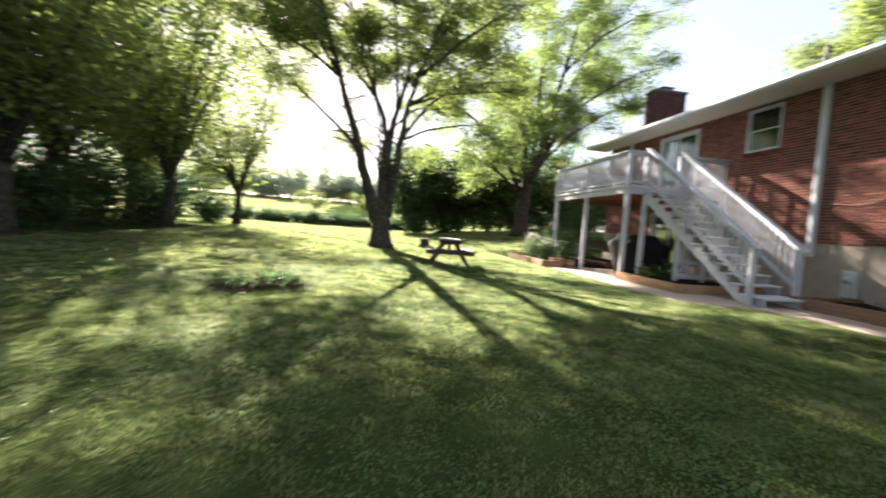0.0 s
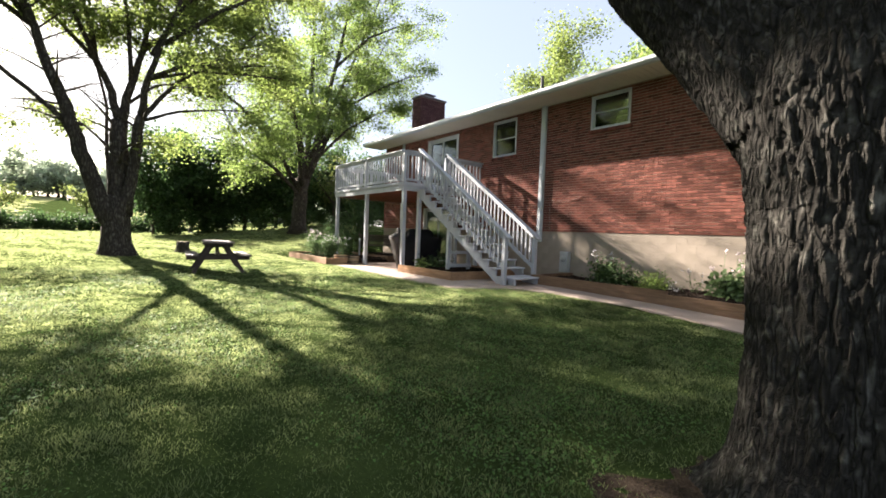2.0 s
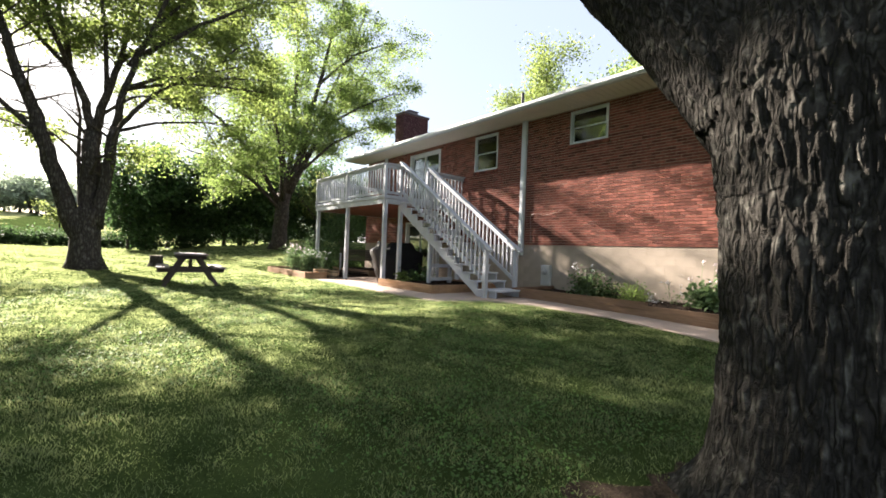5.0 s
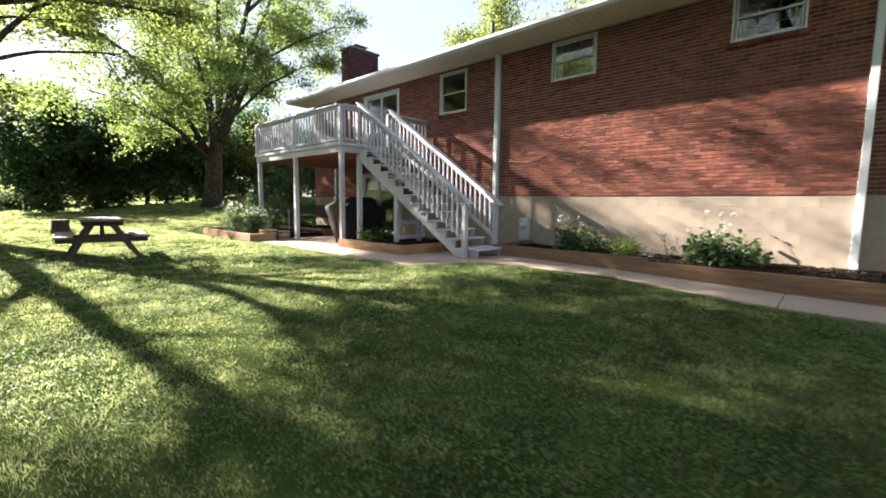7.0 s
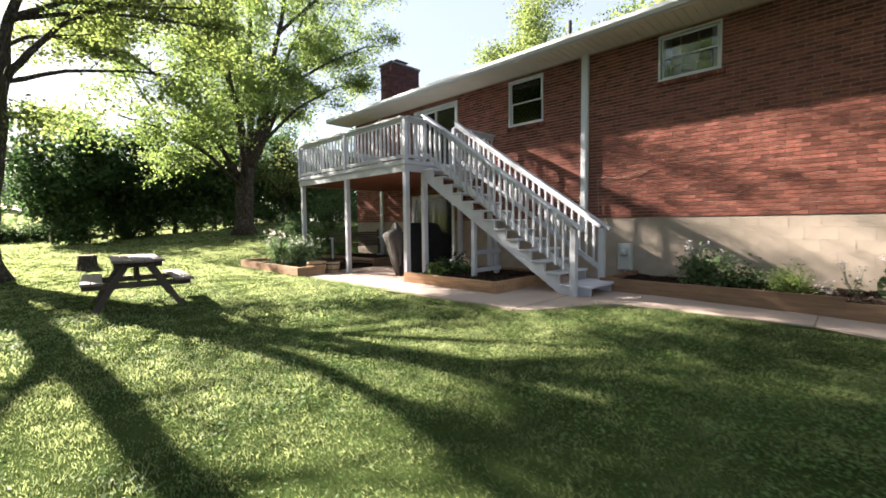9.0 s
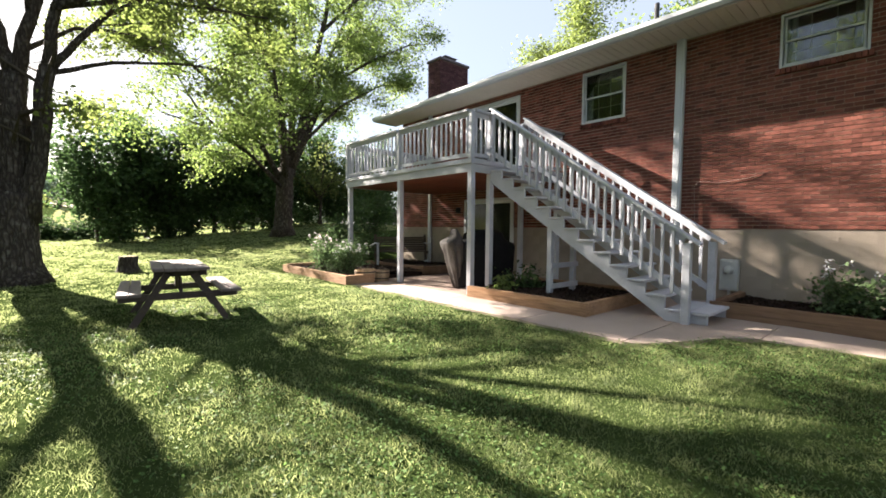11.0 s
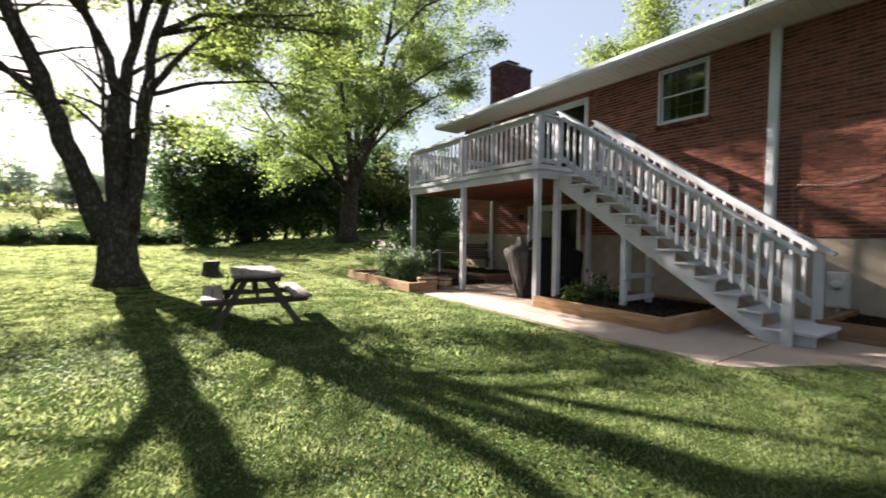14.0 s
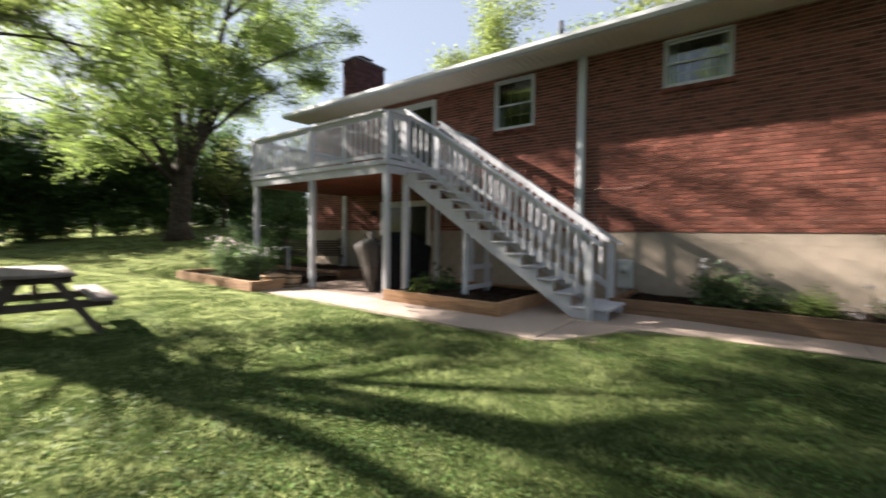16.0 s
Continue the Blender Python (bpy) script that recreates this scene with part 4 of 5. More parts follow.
timber_bed("low raised bed of yellow-brown timbers under the stairs", (6.55, 8.46, 0.2),
           [(6.575, 8.505, 6.575, 10.84, 0.2), (6.53, 8.46, 8.7, 8.46, 0.2), (8.74, 8.42, 8.74, 10.84, 0.2)], 2, 0.1)
chips("mulch", 6.62, 8.7, 8.51, 10.86, 0.335, 2600, 3, "dark bark mulch in the bed under the stairs")
timber_bed("long raised bed of brown timbers against the foundation", (8.2, 1.1, 0.08),
           [(8.2, 1.06, 8.2, 4.1, 0.075), (8.2, 4.1, 8.2, 7.32, 0.14), (8.245, 1.1, 9.75, 1.1, 0.075), (8.245, 7.275, 9.75, 7.275, 0.14)], 2, 0.14, mat=M_OLD_SHADED_TIMBER)
chips("mulch", 8.246, 9.76, 1.146, 7.229, 0.33, 4200, 4, "dark mulch in the bed along the house")
timber_bed("raised corner bed of timbers beside the patio", (5.56, 13.6, 0.2),
           [(5.56, 13.6, 5.56, 17.25, 0.2), (5.605, 13.64, 6.25, 13.64, 0.2), (5.605, 17.21, 7.9, 17.21, 0.22)], 2, 0.1)
chips("mulch", 5.61, 8.14, 14.2, 17.2, 0.33, 1800, 6, "dark mulch in the flower bed")
timber_bed("dark timber edge of the bed below the bench", (8.2, 14.2, 0.2),
           [(8.2, 14.16, 8.2, 17.2, 0.2), (8.245, 14.2, 9.75, 14.2, 0.2)], 2, 0.11, mat=M_OLD_SHADED_TIMBER)
chips("mulch", 8.25, 9.76, 14.25, 17.35, 0.38, 1200, 7, "mulch under the bench")


# ---- plants ----
def bush(name, label, x, y, z, width, tall, mat, seed, n=900, leaf=0.07, stems=12, blooms=0, bloom_mat=None, bloom_high=0.0, category="shrub", group=""):
    """A leafy plant: thin stems from one foot, leaves along them and blossoms at the ends."""
    rng = np.random.default_rng(seed)
    root = thing(name, label, category, (x, y, z), group=group)
    st, ends, cents = Shape(), [], []
    for k in range(stems):
        a, r = rng.uniform(0, 6.28), width / 2 * math.sqrt(rng.random())
        top = Vector((math.cos(a) * r, math.sin(a) * r, tall * rng.uniform(0.55, 1.0) * (1.05 - 0.4 * r / width)))
        mid = Vector((top.x * 0.4, top.y * 0.4, top.z * 0.6))
        st.tube([(top.x * 0.15, top.y * 0.15, -0.03), mid, top], [0.007, 0.005, 0.003], 4, cap=False)
        ends.append(top)
        for _ in range(n // stems):
            f = rng.random() ** 0.7
            p = mid.lerp(top, f * 2 - 1) if f > 0.5 else Vector((top.x * 0.15, top.y * 0.15, 0)).lerp(mid, f * 2)
            cents.append(tuple(p + Vector(rng.normal(0, 0.06 + 0.09 * width, 3).tolist())))
    part("stems", st, M_BRANCH, root)
    c = np.array(cents)
    c[:, 2] = np.clip(c[:, 2], 0.02, None)
    part("leaves", quads_mesh("leaves", leaf_corners(c, leaf, rng, 0.7), 4, mat), mat, root)
    if blooms:
        b, stalk = [], Shape()
        for k in range(blooms):
            e = ends[k % len(ends)]
            p = Vector((e.x + rng.normal(0, 0.09 * width + 0.03), e.y + rng.normal(0, 0.09 * width + 0.03), max(0.1, e.z + rng.uniform(-0.02, 1.0) * bloom_high + 0.02)))
            if bloom_high:
                stalk.tube([e * 0.7, p], [0.004, 0.003], 4, cap=False)
            b += [tuple(p + Vector(rng.normal(0, 0.022, 3).tolist())) for _ in range(7)]
        if bloom_high:
            part("stalks", stalk, M_PLANT, root)
        part("blossoms", quads_mesh("blossoms", leaf_corners(np.array(b), 0.045, rng, 0.4), 4, bloom_mat), bloom_mat, root)
    return root


bush("flowering_shrub", "leafy shrub with white blossoms in the timber bed", 6.15, 14.75, 0.33, 0.95, 0.72, M_PLANT, 21, 2400, 0.055, 26, 40, M_PETAL, 0.08)
bush("flowering_shrub", "tall pale flowering plant in the timber bed", 5.85, 15.35, 0.33, 0.8, 0.95, M_PLANT, 22, 1800, 0.055, 20, 26, M_PINK, 0.14)
bush("shrub", "round green shrub in the flower bed", 6.6, 15.9, 0.33, 0.9, 0.7, M_PLANT, 23, 1800, 0.06, 20)
bush("shrub", "green shrub at the end of the bed", 7.6, 16.6, 0.33, 0.9, 0.9, M_LEAF_C, 24, 1800, 0.06, 20)
bush("tall_shrub", "tall dark leafy shrub at the corner of the house", 8.9, 18.0, 0.45, 1.5, 2.6, M_LEAF_C, 25, 3600, 0.08, 26)
bush("tall_shrub", "tall dark leafy shrub beyond the patio", 7.9, 18.3, 0.42, 1.2, 1.6, M_LEAF_C, 26, 2400, 0.08, 20)
bush("rose_bush", "leafy rose bush with white blooms against the foundation", 9.2, 5.85, 0.34, 0.85, 0.38, M_PLANT, 31, 1500, 0.075, 16, 9, M_PETAL, 0.42, group="foundation plants")
bush("dark_shrub", "low dark shrub beside the rose bush", 9.2, 5.35, 0.34, 0.6, 0.22, M_LEAF_C, 37, 700, 0.06, 10, group="foundation plants")
bush("grass_clump", "low bright green feathery clump in the bed", 9.05, 4.75, 0.34, 0.6, 0.2, M_LEAF_B, 32, 1300, 0.045, 16, group="foundation plants")
bush("hosta", "broad leaved pale green plant with flower stalks", 9.15, 3.4, 0.34, 0.75, 0.34, M_PLANT, 33, 700, 0.12, 14, 14, M_PINK, 0.55, group="foundation plants")
bush("hosta", "broad leaved pale green plant in the bed", 9.05, 2.9, 0.34, 0.6, 0.26, M_PLANT, 34, 500, 0.12, 12, 5, M_PETAL, 0.3, group="foundation plants")
bush("small_flower", "thin flower stalks with white blossoms by the wall", 9.3, 4.05, 0.34, 0.3, 0.2, M_PLANT, 35, 60, 0.05, 4, 5, M_PETAL, 0.7, group="foundation plants")
bush("hosta", "young pale green hosta in the mulch under the stairs", 7.0, 10.35, 0.34, 0.3, 0.22, M_LEAF_B, 36, 110, 0.11, 8)
bush("low_plants", "low green leafy plants in the shaded bed", 7.7, 10.5, 0.34, 0.8, 0.2, M_LEAF_C, 38, 500, 0.09, 12)
bush("weed", "small seedling weed in the mulch", 9.0, 4.35, 0.34, 0.16, 0.14, M_PETAL, 39, 40, 0.05, 4)


# ---- loose things ----
def picnic_table():
    root = thing("picnic_table", "weathered wooden picnic table with attached benches", "picnic table", (2.12, 12.2, float(ground_z(2.12, 12.2))), -6)
    ln = 1.62
    for i in range(5):
        x = -0.32 + i * 0.128
        trim = 0.05 if i in (0, 4) else 0.0
        part("tabletop_board", Shape().box((x, -ln / 2 + trim, 0.705), (x + 0.122, ln / 2 - trim, 0.745), chamfer=0.006), M_TABLETOP, root)
    for sx in (-1, 1):
        for k in range(2):
            x = sx * (0.43 + k * 0.128)
            part("seat_board", Shape().box((min(x, x + sx * 0.122), -ln / 2, 0.41), (max(x, x + sx * 0.122), ln / 2, 0.45), chamfer=0.006), M_TABLETOP, root)
    for y in (-ln / 2 + 0.24, ln / 2 - 0.24):
        inner = 0.045 if y < 0 else -0.045
        for sx in (-1, 1):
            part("leg", Shape().beam((sx * 0.55, y, -0.03), (sx * 0.15, y, 0.66), 0.08, 0.045, (0, 1, 0)), M_TABLE, root)
        part("seat_bearer", Shape().box((-0.67, y + inner - 0.02, 0.32), (0.67, y + inner + 0.02, 0.408), chamfer=0.004), M_TABLE, root)
        part("top_bearer", Shape().box((-0.3, y + inner - 0.02, 0.62), (0.3, y + inner + 0.02, 0.703), chamfer=0.004), M_TABLE, root)
        part("brace", Shape().beam((0, y + inner, 0.36), (0, y * 0.15, 0.68), 0.07, 0.04, (1, 0, 0)), M_TABLE, root)
    return root


def tree_stump():
    x, y = 2.08, 18.45
    root = thing("tree_stump", "sawn grey-brown tree stump on the lawn", "tree stump", (x, y, float(ground_z(x, y))))
    pts = [(0, 0, -0.08), (0, 0, 0.03), (0, 0, 0.12), (0.01, 0, 0.28), (0.01, 0, 0.40)]
    part("trunk", Shape().tube(pts, [0.33, 0.27, 0.23, 0.205, 0.20], 22, 0.25), M_BARK, root, smooth=True)
    part("cut_face", Shape().tube([(0.01, 0, 0.395), (0.01, 0, 0.408)], [0.185, 0.18], 22, 0.2), M_CUT, root)


def covered_grill():
    root = thing("covered_grill", "gas grill under a draped black fabric cover on the patio", "grill", (7.76, 11.6, 0.2), -18)
    s = Shape()
    rings = [(0.02, 0.62, 0.30), (0.25, 0.64, 0.31), (0.6, 0.66, 0.32), (0.88, 0.69, 0.34), (0.94, 0.66, 0.33), (1.02, 0.44, 0.30), (1.16, 0.40, 0.25), (1.24, 0.30, 0.15)]
    n = 48
    for j, (z, w, d) in enumerate(rings):
        for i in range(n):
            a = 2 * math.pi * i / n
            c, q = math.cos(a), math.sin(a)
            k = (abs(c) ** 5 + abs(q) ** 5) ** (-1 / 5)
            fold = 1 + (0.05 * math.sin(a * 11 + j * 0.4) + 0.03 * math.sin(a * 23)) * (1 - z / 1.3)
            s.v.append((c * k * w * fold, q * k * d * fold, z + 0.015 * math.sin(a * 7)))
    for j in range(len(rings) - 1):
        s.f += [(j * n + i, j * n + (i + 1) % n, (j + 1) * n + (i + 1) % n, (j + 1) * n + i) for i in range(n)]
    s.f.append(tuple((len(rings) - 1) * n + i for i in range(n)))
    part("cover", s, M_COVER, root, smooth=True)
    # the side shelf with its own looser grey drape
    t = Shape()
    profile = [(0.0, 0.05, 0.10), (0.3, 0.095, 0.18), (0.65, 0.15, 0.26), (0.95, 0.19, 0.30), (1.0, 0.17, 0.28), (1.12, 0.08, 0.20), (1.26, 0.03, 0.1)]
    n, rows = 56, 30
    for j in range(rows + 1):
        z = 1.26 * j / rows
        w, d = (float(np.interp(z, [p[0] for p in profile], [p[k] for p in profile])) for k in (1, 2))
        for i in range(n):
            a = 2 * math.pi * i / n
            # long pleats that hang from the top edge, with creases across them
            f = (abs(math.cos(a)) ** 4 + abs(math.sin(a)) ** 4) ** -0.25 + 0.13 * (1.15 - z) * math.sin(a * 9 + 1.3 * math.sin(z * 3)) + 0.16 * noise.noise(Vector((math.cos(a) * 2, math.sin(a) * 2, z * 5)))
            t.v.append((math.cos(a) * w * f + (1.0 - z) * 0.14 + 0.1 * float(smooth_step(0.98, 1.1, z)), math.sin(a) * d * f, z))
    t.f = [(j * n + i, j * n + (i + 1) % n, (j + 1) * n + (i + 1) % n, (j + 1) * n + i) for j in range(rows) for i in range(n)]
    t.f += [tuple(range(n))[::-1], tuple(rows * n + i for i in range(n))]
    shelf = part("shelf_cover", t, M_COVER2, root, "grey drape over the side shelf", True)
    shelf.matrix_basis = pose(-0.76, 0.0, 0)
    return root


def garden_bench():
    root = thing("garden_bench", "slatted wooden garden bench with armrests in the bed", "bench", (8.80, 16.0, 0.33), -25)
    w, d = 1.55, 0.5
    for i in range(6):
        part("seat_slat", Shape().box((-w / 2, -d / 2 + i * 0.083, 0.40), (w / 2, -d / 2 + i * 0.083 + 0.07, 0.425), chamfer=0.004), M_BENCH, root)
    for i in range(6):
        z = 0.46 + i * 0.072
        part("back_slat", Shape().beam((-w / 2, 0.27 + (z - 0.45) * 0.25, z), (w / 2, 0.27 + (z - 0.45) * 0.25, z), 0.022, 0.055), M_BENCH, root)
    for sx in (-1, 1):
        x = sx * (w / 2 + 0.03)
        part("leg", Shape().box((x - 0.03, -0.26, -0.03), (x + 0.03, -0.19, 0.64), chamfer=0.005), M_DECK, root, "pale front post")
        part("leg", Shape().beam((x, 0.24, -0.03), (x, 0.42, 0.92), 0.06, 0.06, (1, 0, 0)), M_BENCH, root)
        part("armrest", Shape().box((x - 0.05, -0.30, 0.64), (x + 0.05, 0.33, 0.672), chamfer=0.006), M_DECK, root, "pale armrest")
        part("seat_rail", Shape().box((x - 0.02, -0.24, 0.33), (x + 0.02, 0.26, 0.398), chamfer=0.004), M_BENCH, root)
    return root


def barrel_planter(x, y, r, h, label):
    root = thing("barrel_planter", label, "planter", (x, y, 0.2), group="barrel planters")
    n = 16
    stave = Shape()
    a = math.pi / n * 0.94
    prof = [(0.0, 0.86), (0.45, 1.0), (1.0, 1.04)]
    for z, k in prof:
        stave.v += [(r * k * math.cos(-a), r * k * math.sin(-a), h * z), (r * k * math.cos(a), r * k * math.sin(a), h * z),
                    ((r * k - 0.018) * math.cos(a), (r * k - 0.018) * math.sin(a), h * z), ((r * k - 0.018) * math.cos(-a), (r * k - 0.018) * math.sin(-a), h * z)]
    stave.f = [(3, 2, 1, 0), (8, 9, 10, 11)] + [(j * 4 + i, j * 4 + (i + 1) % 4, j * 4 + 4 + (i + 1) % 4, j * 4 + 4 + i) for j in range(2) for i in range(4)]
    me = mesh_of("stave", stave, M_BARREL)
    for i in range(n):
        piece("stave", me, root, pose(0, 0, 0, 0, 0, 360 * i / n))
    for z, k in ((0.2, 0.93), (0.78, 1.035)):
        ring = Shape().tube([(0, 0, h * z), (0, 0, h * z + 0.025)], [r * k + 0.004, r * k + 0.006], 32, cap=False)
        part("hoop", ring, M_BLACK, root, "dark iron hoop", True)
    part("soil", Shape().tube([(0, 0, 0.01), (0, 0, h * 0.86)], [r * 0.82, r * 0.97], 24), M_MULCH, root)
    return root


def electric_meter():
    root = thing("electric_meter", "grey electric meter box on the foundation wall", "meter box", (WALL, 7.47, 0.42))
    part("box", Shape().box((-0.12, -0.14, 0.0), (0.0, 0.14, 0.55), chamfer=0.01), M_METER, root)
    part("cover", Shape().box((-0.132, -0.115, 0.03), (-0.12, 0.115, 0.52), chamfer=0.005), M_METER, root)
    part("collar", Shape().tube([(-0.13, 0, 0.36), (-0.165, 0, 0.36)], [0.078, 0.074], 24), M_METER, root, smooth=True)
    part("glass_dome", Shape().tube([(-0.165, 0, 0.36), (-0.21, 0, 0.36), (-0.225, 0, 0.36)], [0.064, 0.062, 0.035], 24), M_METER, root, "clear meter dome", True)
    part("conduit", Shape().tube([(-0.05, 0, -0.2), (-0.05, 0, 0.0)], [0.025, 0.025], 10), M_METER, root)


def wall_cable():
    s = Shape()
    pts = [(9.745, 8.07, 1.55), (9.742, 8.09, 2.0), (9.742, 8.1, 2.30), (9.742, 8.04, 2.37), (9.74, 7.9, 2.36), (9.735, 7.6, 2.33), (9.738, 7.25, 2.38), (9.744, 7.05, 2.46)]
    s.tube(pts, [0.0045] * len(pts), 6)
    ob = part("wall_cable", s, M_CABLE, smooth=True)
    return tagged(ob, "thin slack cable stapled along the brick wall", "cable")


def brush_heap():
    x, y = -1.75, 7.35
    z = float(ground_z(x, y))
    rng = np.random.default_rng(44)
    root = thing("brush_heap", "low heap of dry brush and weeds on the lawn", "brush heap", (x, y, z), 42)
    s = Shape()
    for _ in range(150):
        a, b = rng.uniform(-0.62, 0.62), rng.normal(0, 0.16)
        d = Vector(rng.normal(0, 1, 3).tolist()).normalized() * rng.uniform(0.12, 0.35)
        h = rng.uniform(0.0, 0.13) * (1 - abs(a) / 0.8)
        s.tube([(a - d.x, b - d.y * 0.5, h), (a + d.x, b + d.y * 0.5, max(0, h + abs(d.z) * 0.3))], [0.008, 0.004], 4, cap=False)
    part("twigs", s, M_DEBRIS, root)
    c = np.stack([rng.uniform(-0.62, 0.62, 1800), rng.normal(0, 0.17, 1800), np.abs(rng.normal(0, 0.06, 1800))], 1)
    part("dry_leaves", quads_mesh("dry_leaves", leaf_corners(c[:900], 0.07, rng), 4, M_DEBRIS), M_DEBRIS, root)
    part("weed_foliage", quads_mesh("weed_foliage", leaf_corners(c[900:] + np.array([0, 0, 0.05]), 0.08, rng, 0.1), 4, M_PLANT), M_PLANT, root)


picnic_table()
tree_stump()
covered_grill()
garden_bench()
barrel_planter(6.16, 13.86, 0.235, 0.29, "low wooden half-barrel planter beside the timber bed")
barrel_planter(6.60, 13.84, 0.19, 0.24, "smaller wooden half-barrel planter")
electric_meter()
wall_cable()
brush_heap()


# ---- the large trees ----
def big_oak():
    """The thick tree close to the walk: a flared trunk with plated bark and two stems."""
    x, y = 2.72, 0.78
    root = thing("big_tree", "massive old tree trunk with thick plated grey bark", "tree", (x, y, 0.0))
    rng = np.random.default_rng(77)

    def stem(line, radii, rings, sides, flare):
        """A trunk whose surface is broken into raised bark plates with furrows between."""
        pts = [Vector(p) for p in line]
        s = Shape()
        n = len(pts) - 1
        for j in range(rings + 1):
            f = j / rings * n
            i = min(n - 1, int(f))
            u = f - i
            p0, p1, p2, p3 = pts[max(0, i - 1)], pts[i], pts[i + 1], pts[min(n, i + 2)]
            p = 0.5 * (2 * p1 + (p2 - p0) * u + (2 * p0 - 5 * p1 + 4 * p2 - p3) * u * u + (3 * p1 - p0 - 3 * p2 + p3) * u ** 3)
            r = radii[i] + (radii[i + 1] - radii[i]) * u
            way = (p2 - p1).normalized()
            e1 = (Vector((1, 0, 0)) - way * way.x).normalized()
            e2 = way.cross(e1)
            for k in range(sides):
                a = 2 * math.pi * k / sides
                q = e1 * math.cos(a) + e2 * math.sin(a)
                w = Vector((math.cos(a) * 2.4, math.sin(a) * 2.4, p.z * 1.1))
                lobes = 1 + 0.06 * math.sin(3 * a + 1.0) + 0.05 * noise.noise(w * 0.7)
                root_flare = flare * math.exp(-max(0, p.z) / 0.24) * (1 + 0.5 * math.sin(5 * a + 0.6))
                g = Vector((math.cos(a) * r * 26, math.sin(a) * r * 26, p.z * 4.6)) + Vector((0.5, 0.5, 0.9)) * noise.noise(w * 3.1)
                d, near = noise.voronoi(g)
                gap = min(1.0, (d[1] - d[0]) * 2.3)
                flake = 0.009 * noise.noise(near[0] * 5.3) + 0.006 * (near[0].z - g.z)
                grit = 0.006 * noise.noise(Vector((math.cos(a) * 40, math.sin(a) * 40, p.z * 30)))
                s.v.append(tuple(p + q * (r * lobes * (1 + root_flare) - 0.019 * (1 - gap) ** 1.2 + flake * gap + grit)))
        s.f = [(j * sides + k, j * sides + (k + 1) % sides, (j + 1) * sides + (k + 1) % sides, (j + 1) * sides + k) for j in range(rings) for k in range(sides)]
        return s

    part("trunk", stem([(0, 0, -0.12), (0, 0, 0.35), (-0.01, 0.0, 0.9), (0.0, 0.02, 1.5), (0.0, 0.05, 2.0), (0.0, 0.08, 2.35)],
                       [0.50, 0.46, 0.445, 0.46, 0.50, 0.42], 250, 340, 0.35), M_OAK, root, smooth=True)
    part("limb", stem([(0.0, 0.02, 1.55), (-0.03, 0.25, 2.0), (-0.1, 0.62, 2.5), (-0.2, 1.15, 3.2), (-0.35, 1.7, 4.2), (-0.5, 2.3, 5.6), (-0.6, 2.8, 7.4)],
                      [0.36, 0.38, 0.33, 0.30, 0.26, 0.2, 0.1], 260, 180, 0.0), M_OAK, root, smooth=True)
    part("limb", stem([(0.1, -0.1, 1.6), (0.18, -0.28, 2.3), (0.3, -0.5, 3.2), (0.5, -0.9, 4.6), (0.8, -1.3, 6.5), (1.0, -1.5, 8.5)],
                      [0.34, 0.36, 0.31, 0.26, 0.2, 0.1], 140, 120, 0.0), M_OAK, root, smooth=True)
    # unseen crown clumps, added overhead and behind to keep sky light off the trunk
    tips = []
    tw = Shape()
    for cx, cy, cz, r in ((-0.6, 2.8, 7.4, 3.2), (1.0, -1.5, 8.5, 3.6), (0.0, 0.3, 9.0, 3.6), (-2.2, 1.0, 8.6, 3.0), (3.0, 0.5, 8.8, 3.0), (4.0, -2.4, 6.6, 2.6), (0.2, -2.8, 6.6, 2.6), (-2.6, -2.2, 6.8, 2.6)):
        for _ in range(60):
            d = Vector(rng.normal(0, 1, 3).tolist()).normalized() * rng.uniform(0.5, 1.0) * r
            e = Vector((cx, cy, cz)) + Vector((d.x, d.y, abs(d.z) * 0.7))
            tw.tube([(cx, cy, cz), tuple(Vector((cx, cy, cz)).lerp(e, 0.5) + Vector((0, 0, 0.1))), tuple(e)], [0.035, 0.02, 0.006], 5, cap=False)
            tips.append(tuple(e))
    tagged(part("branchwork", tw, M_BRANCH, root), kind="stuff")
    c = np.repeat(np.array(tips), 60, axis=0)
    c = c + rng.normal(0, 0.45, c.shape)
    part("crown", quads_mesh("crown", leaf_corners(c, 0.16, rng), 4, M_LEAF_A), M_LEAF_A, root)


big_oak()

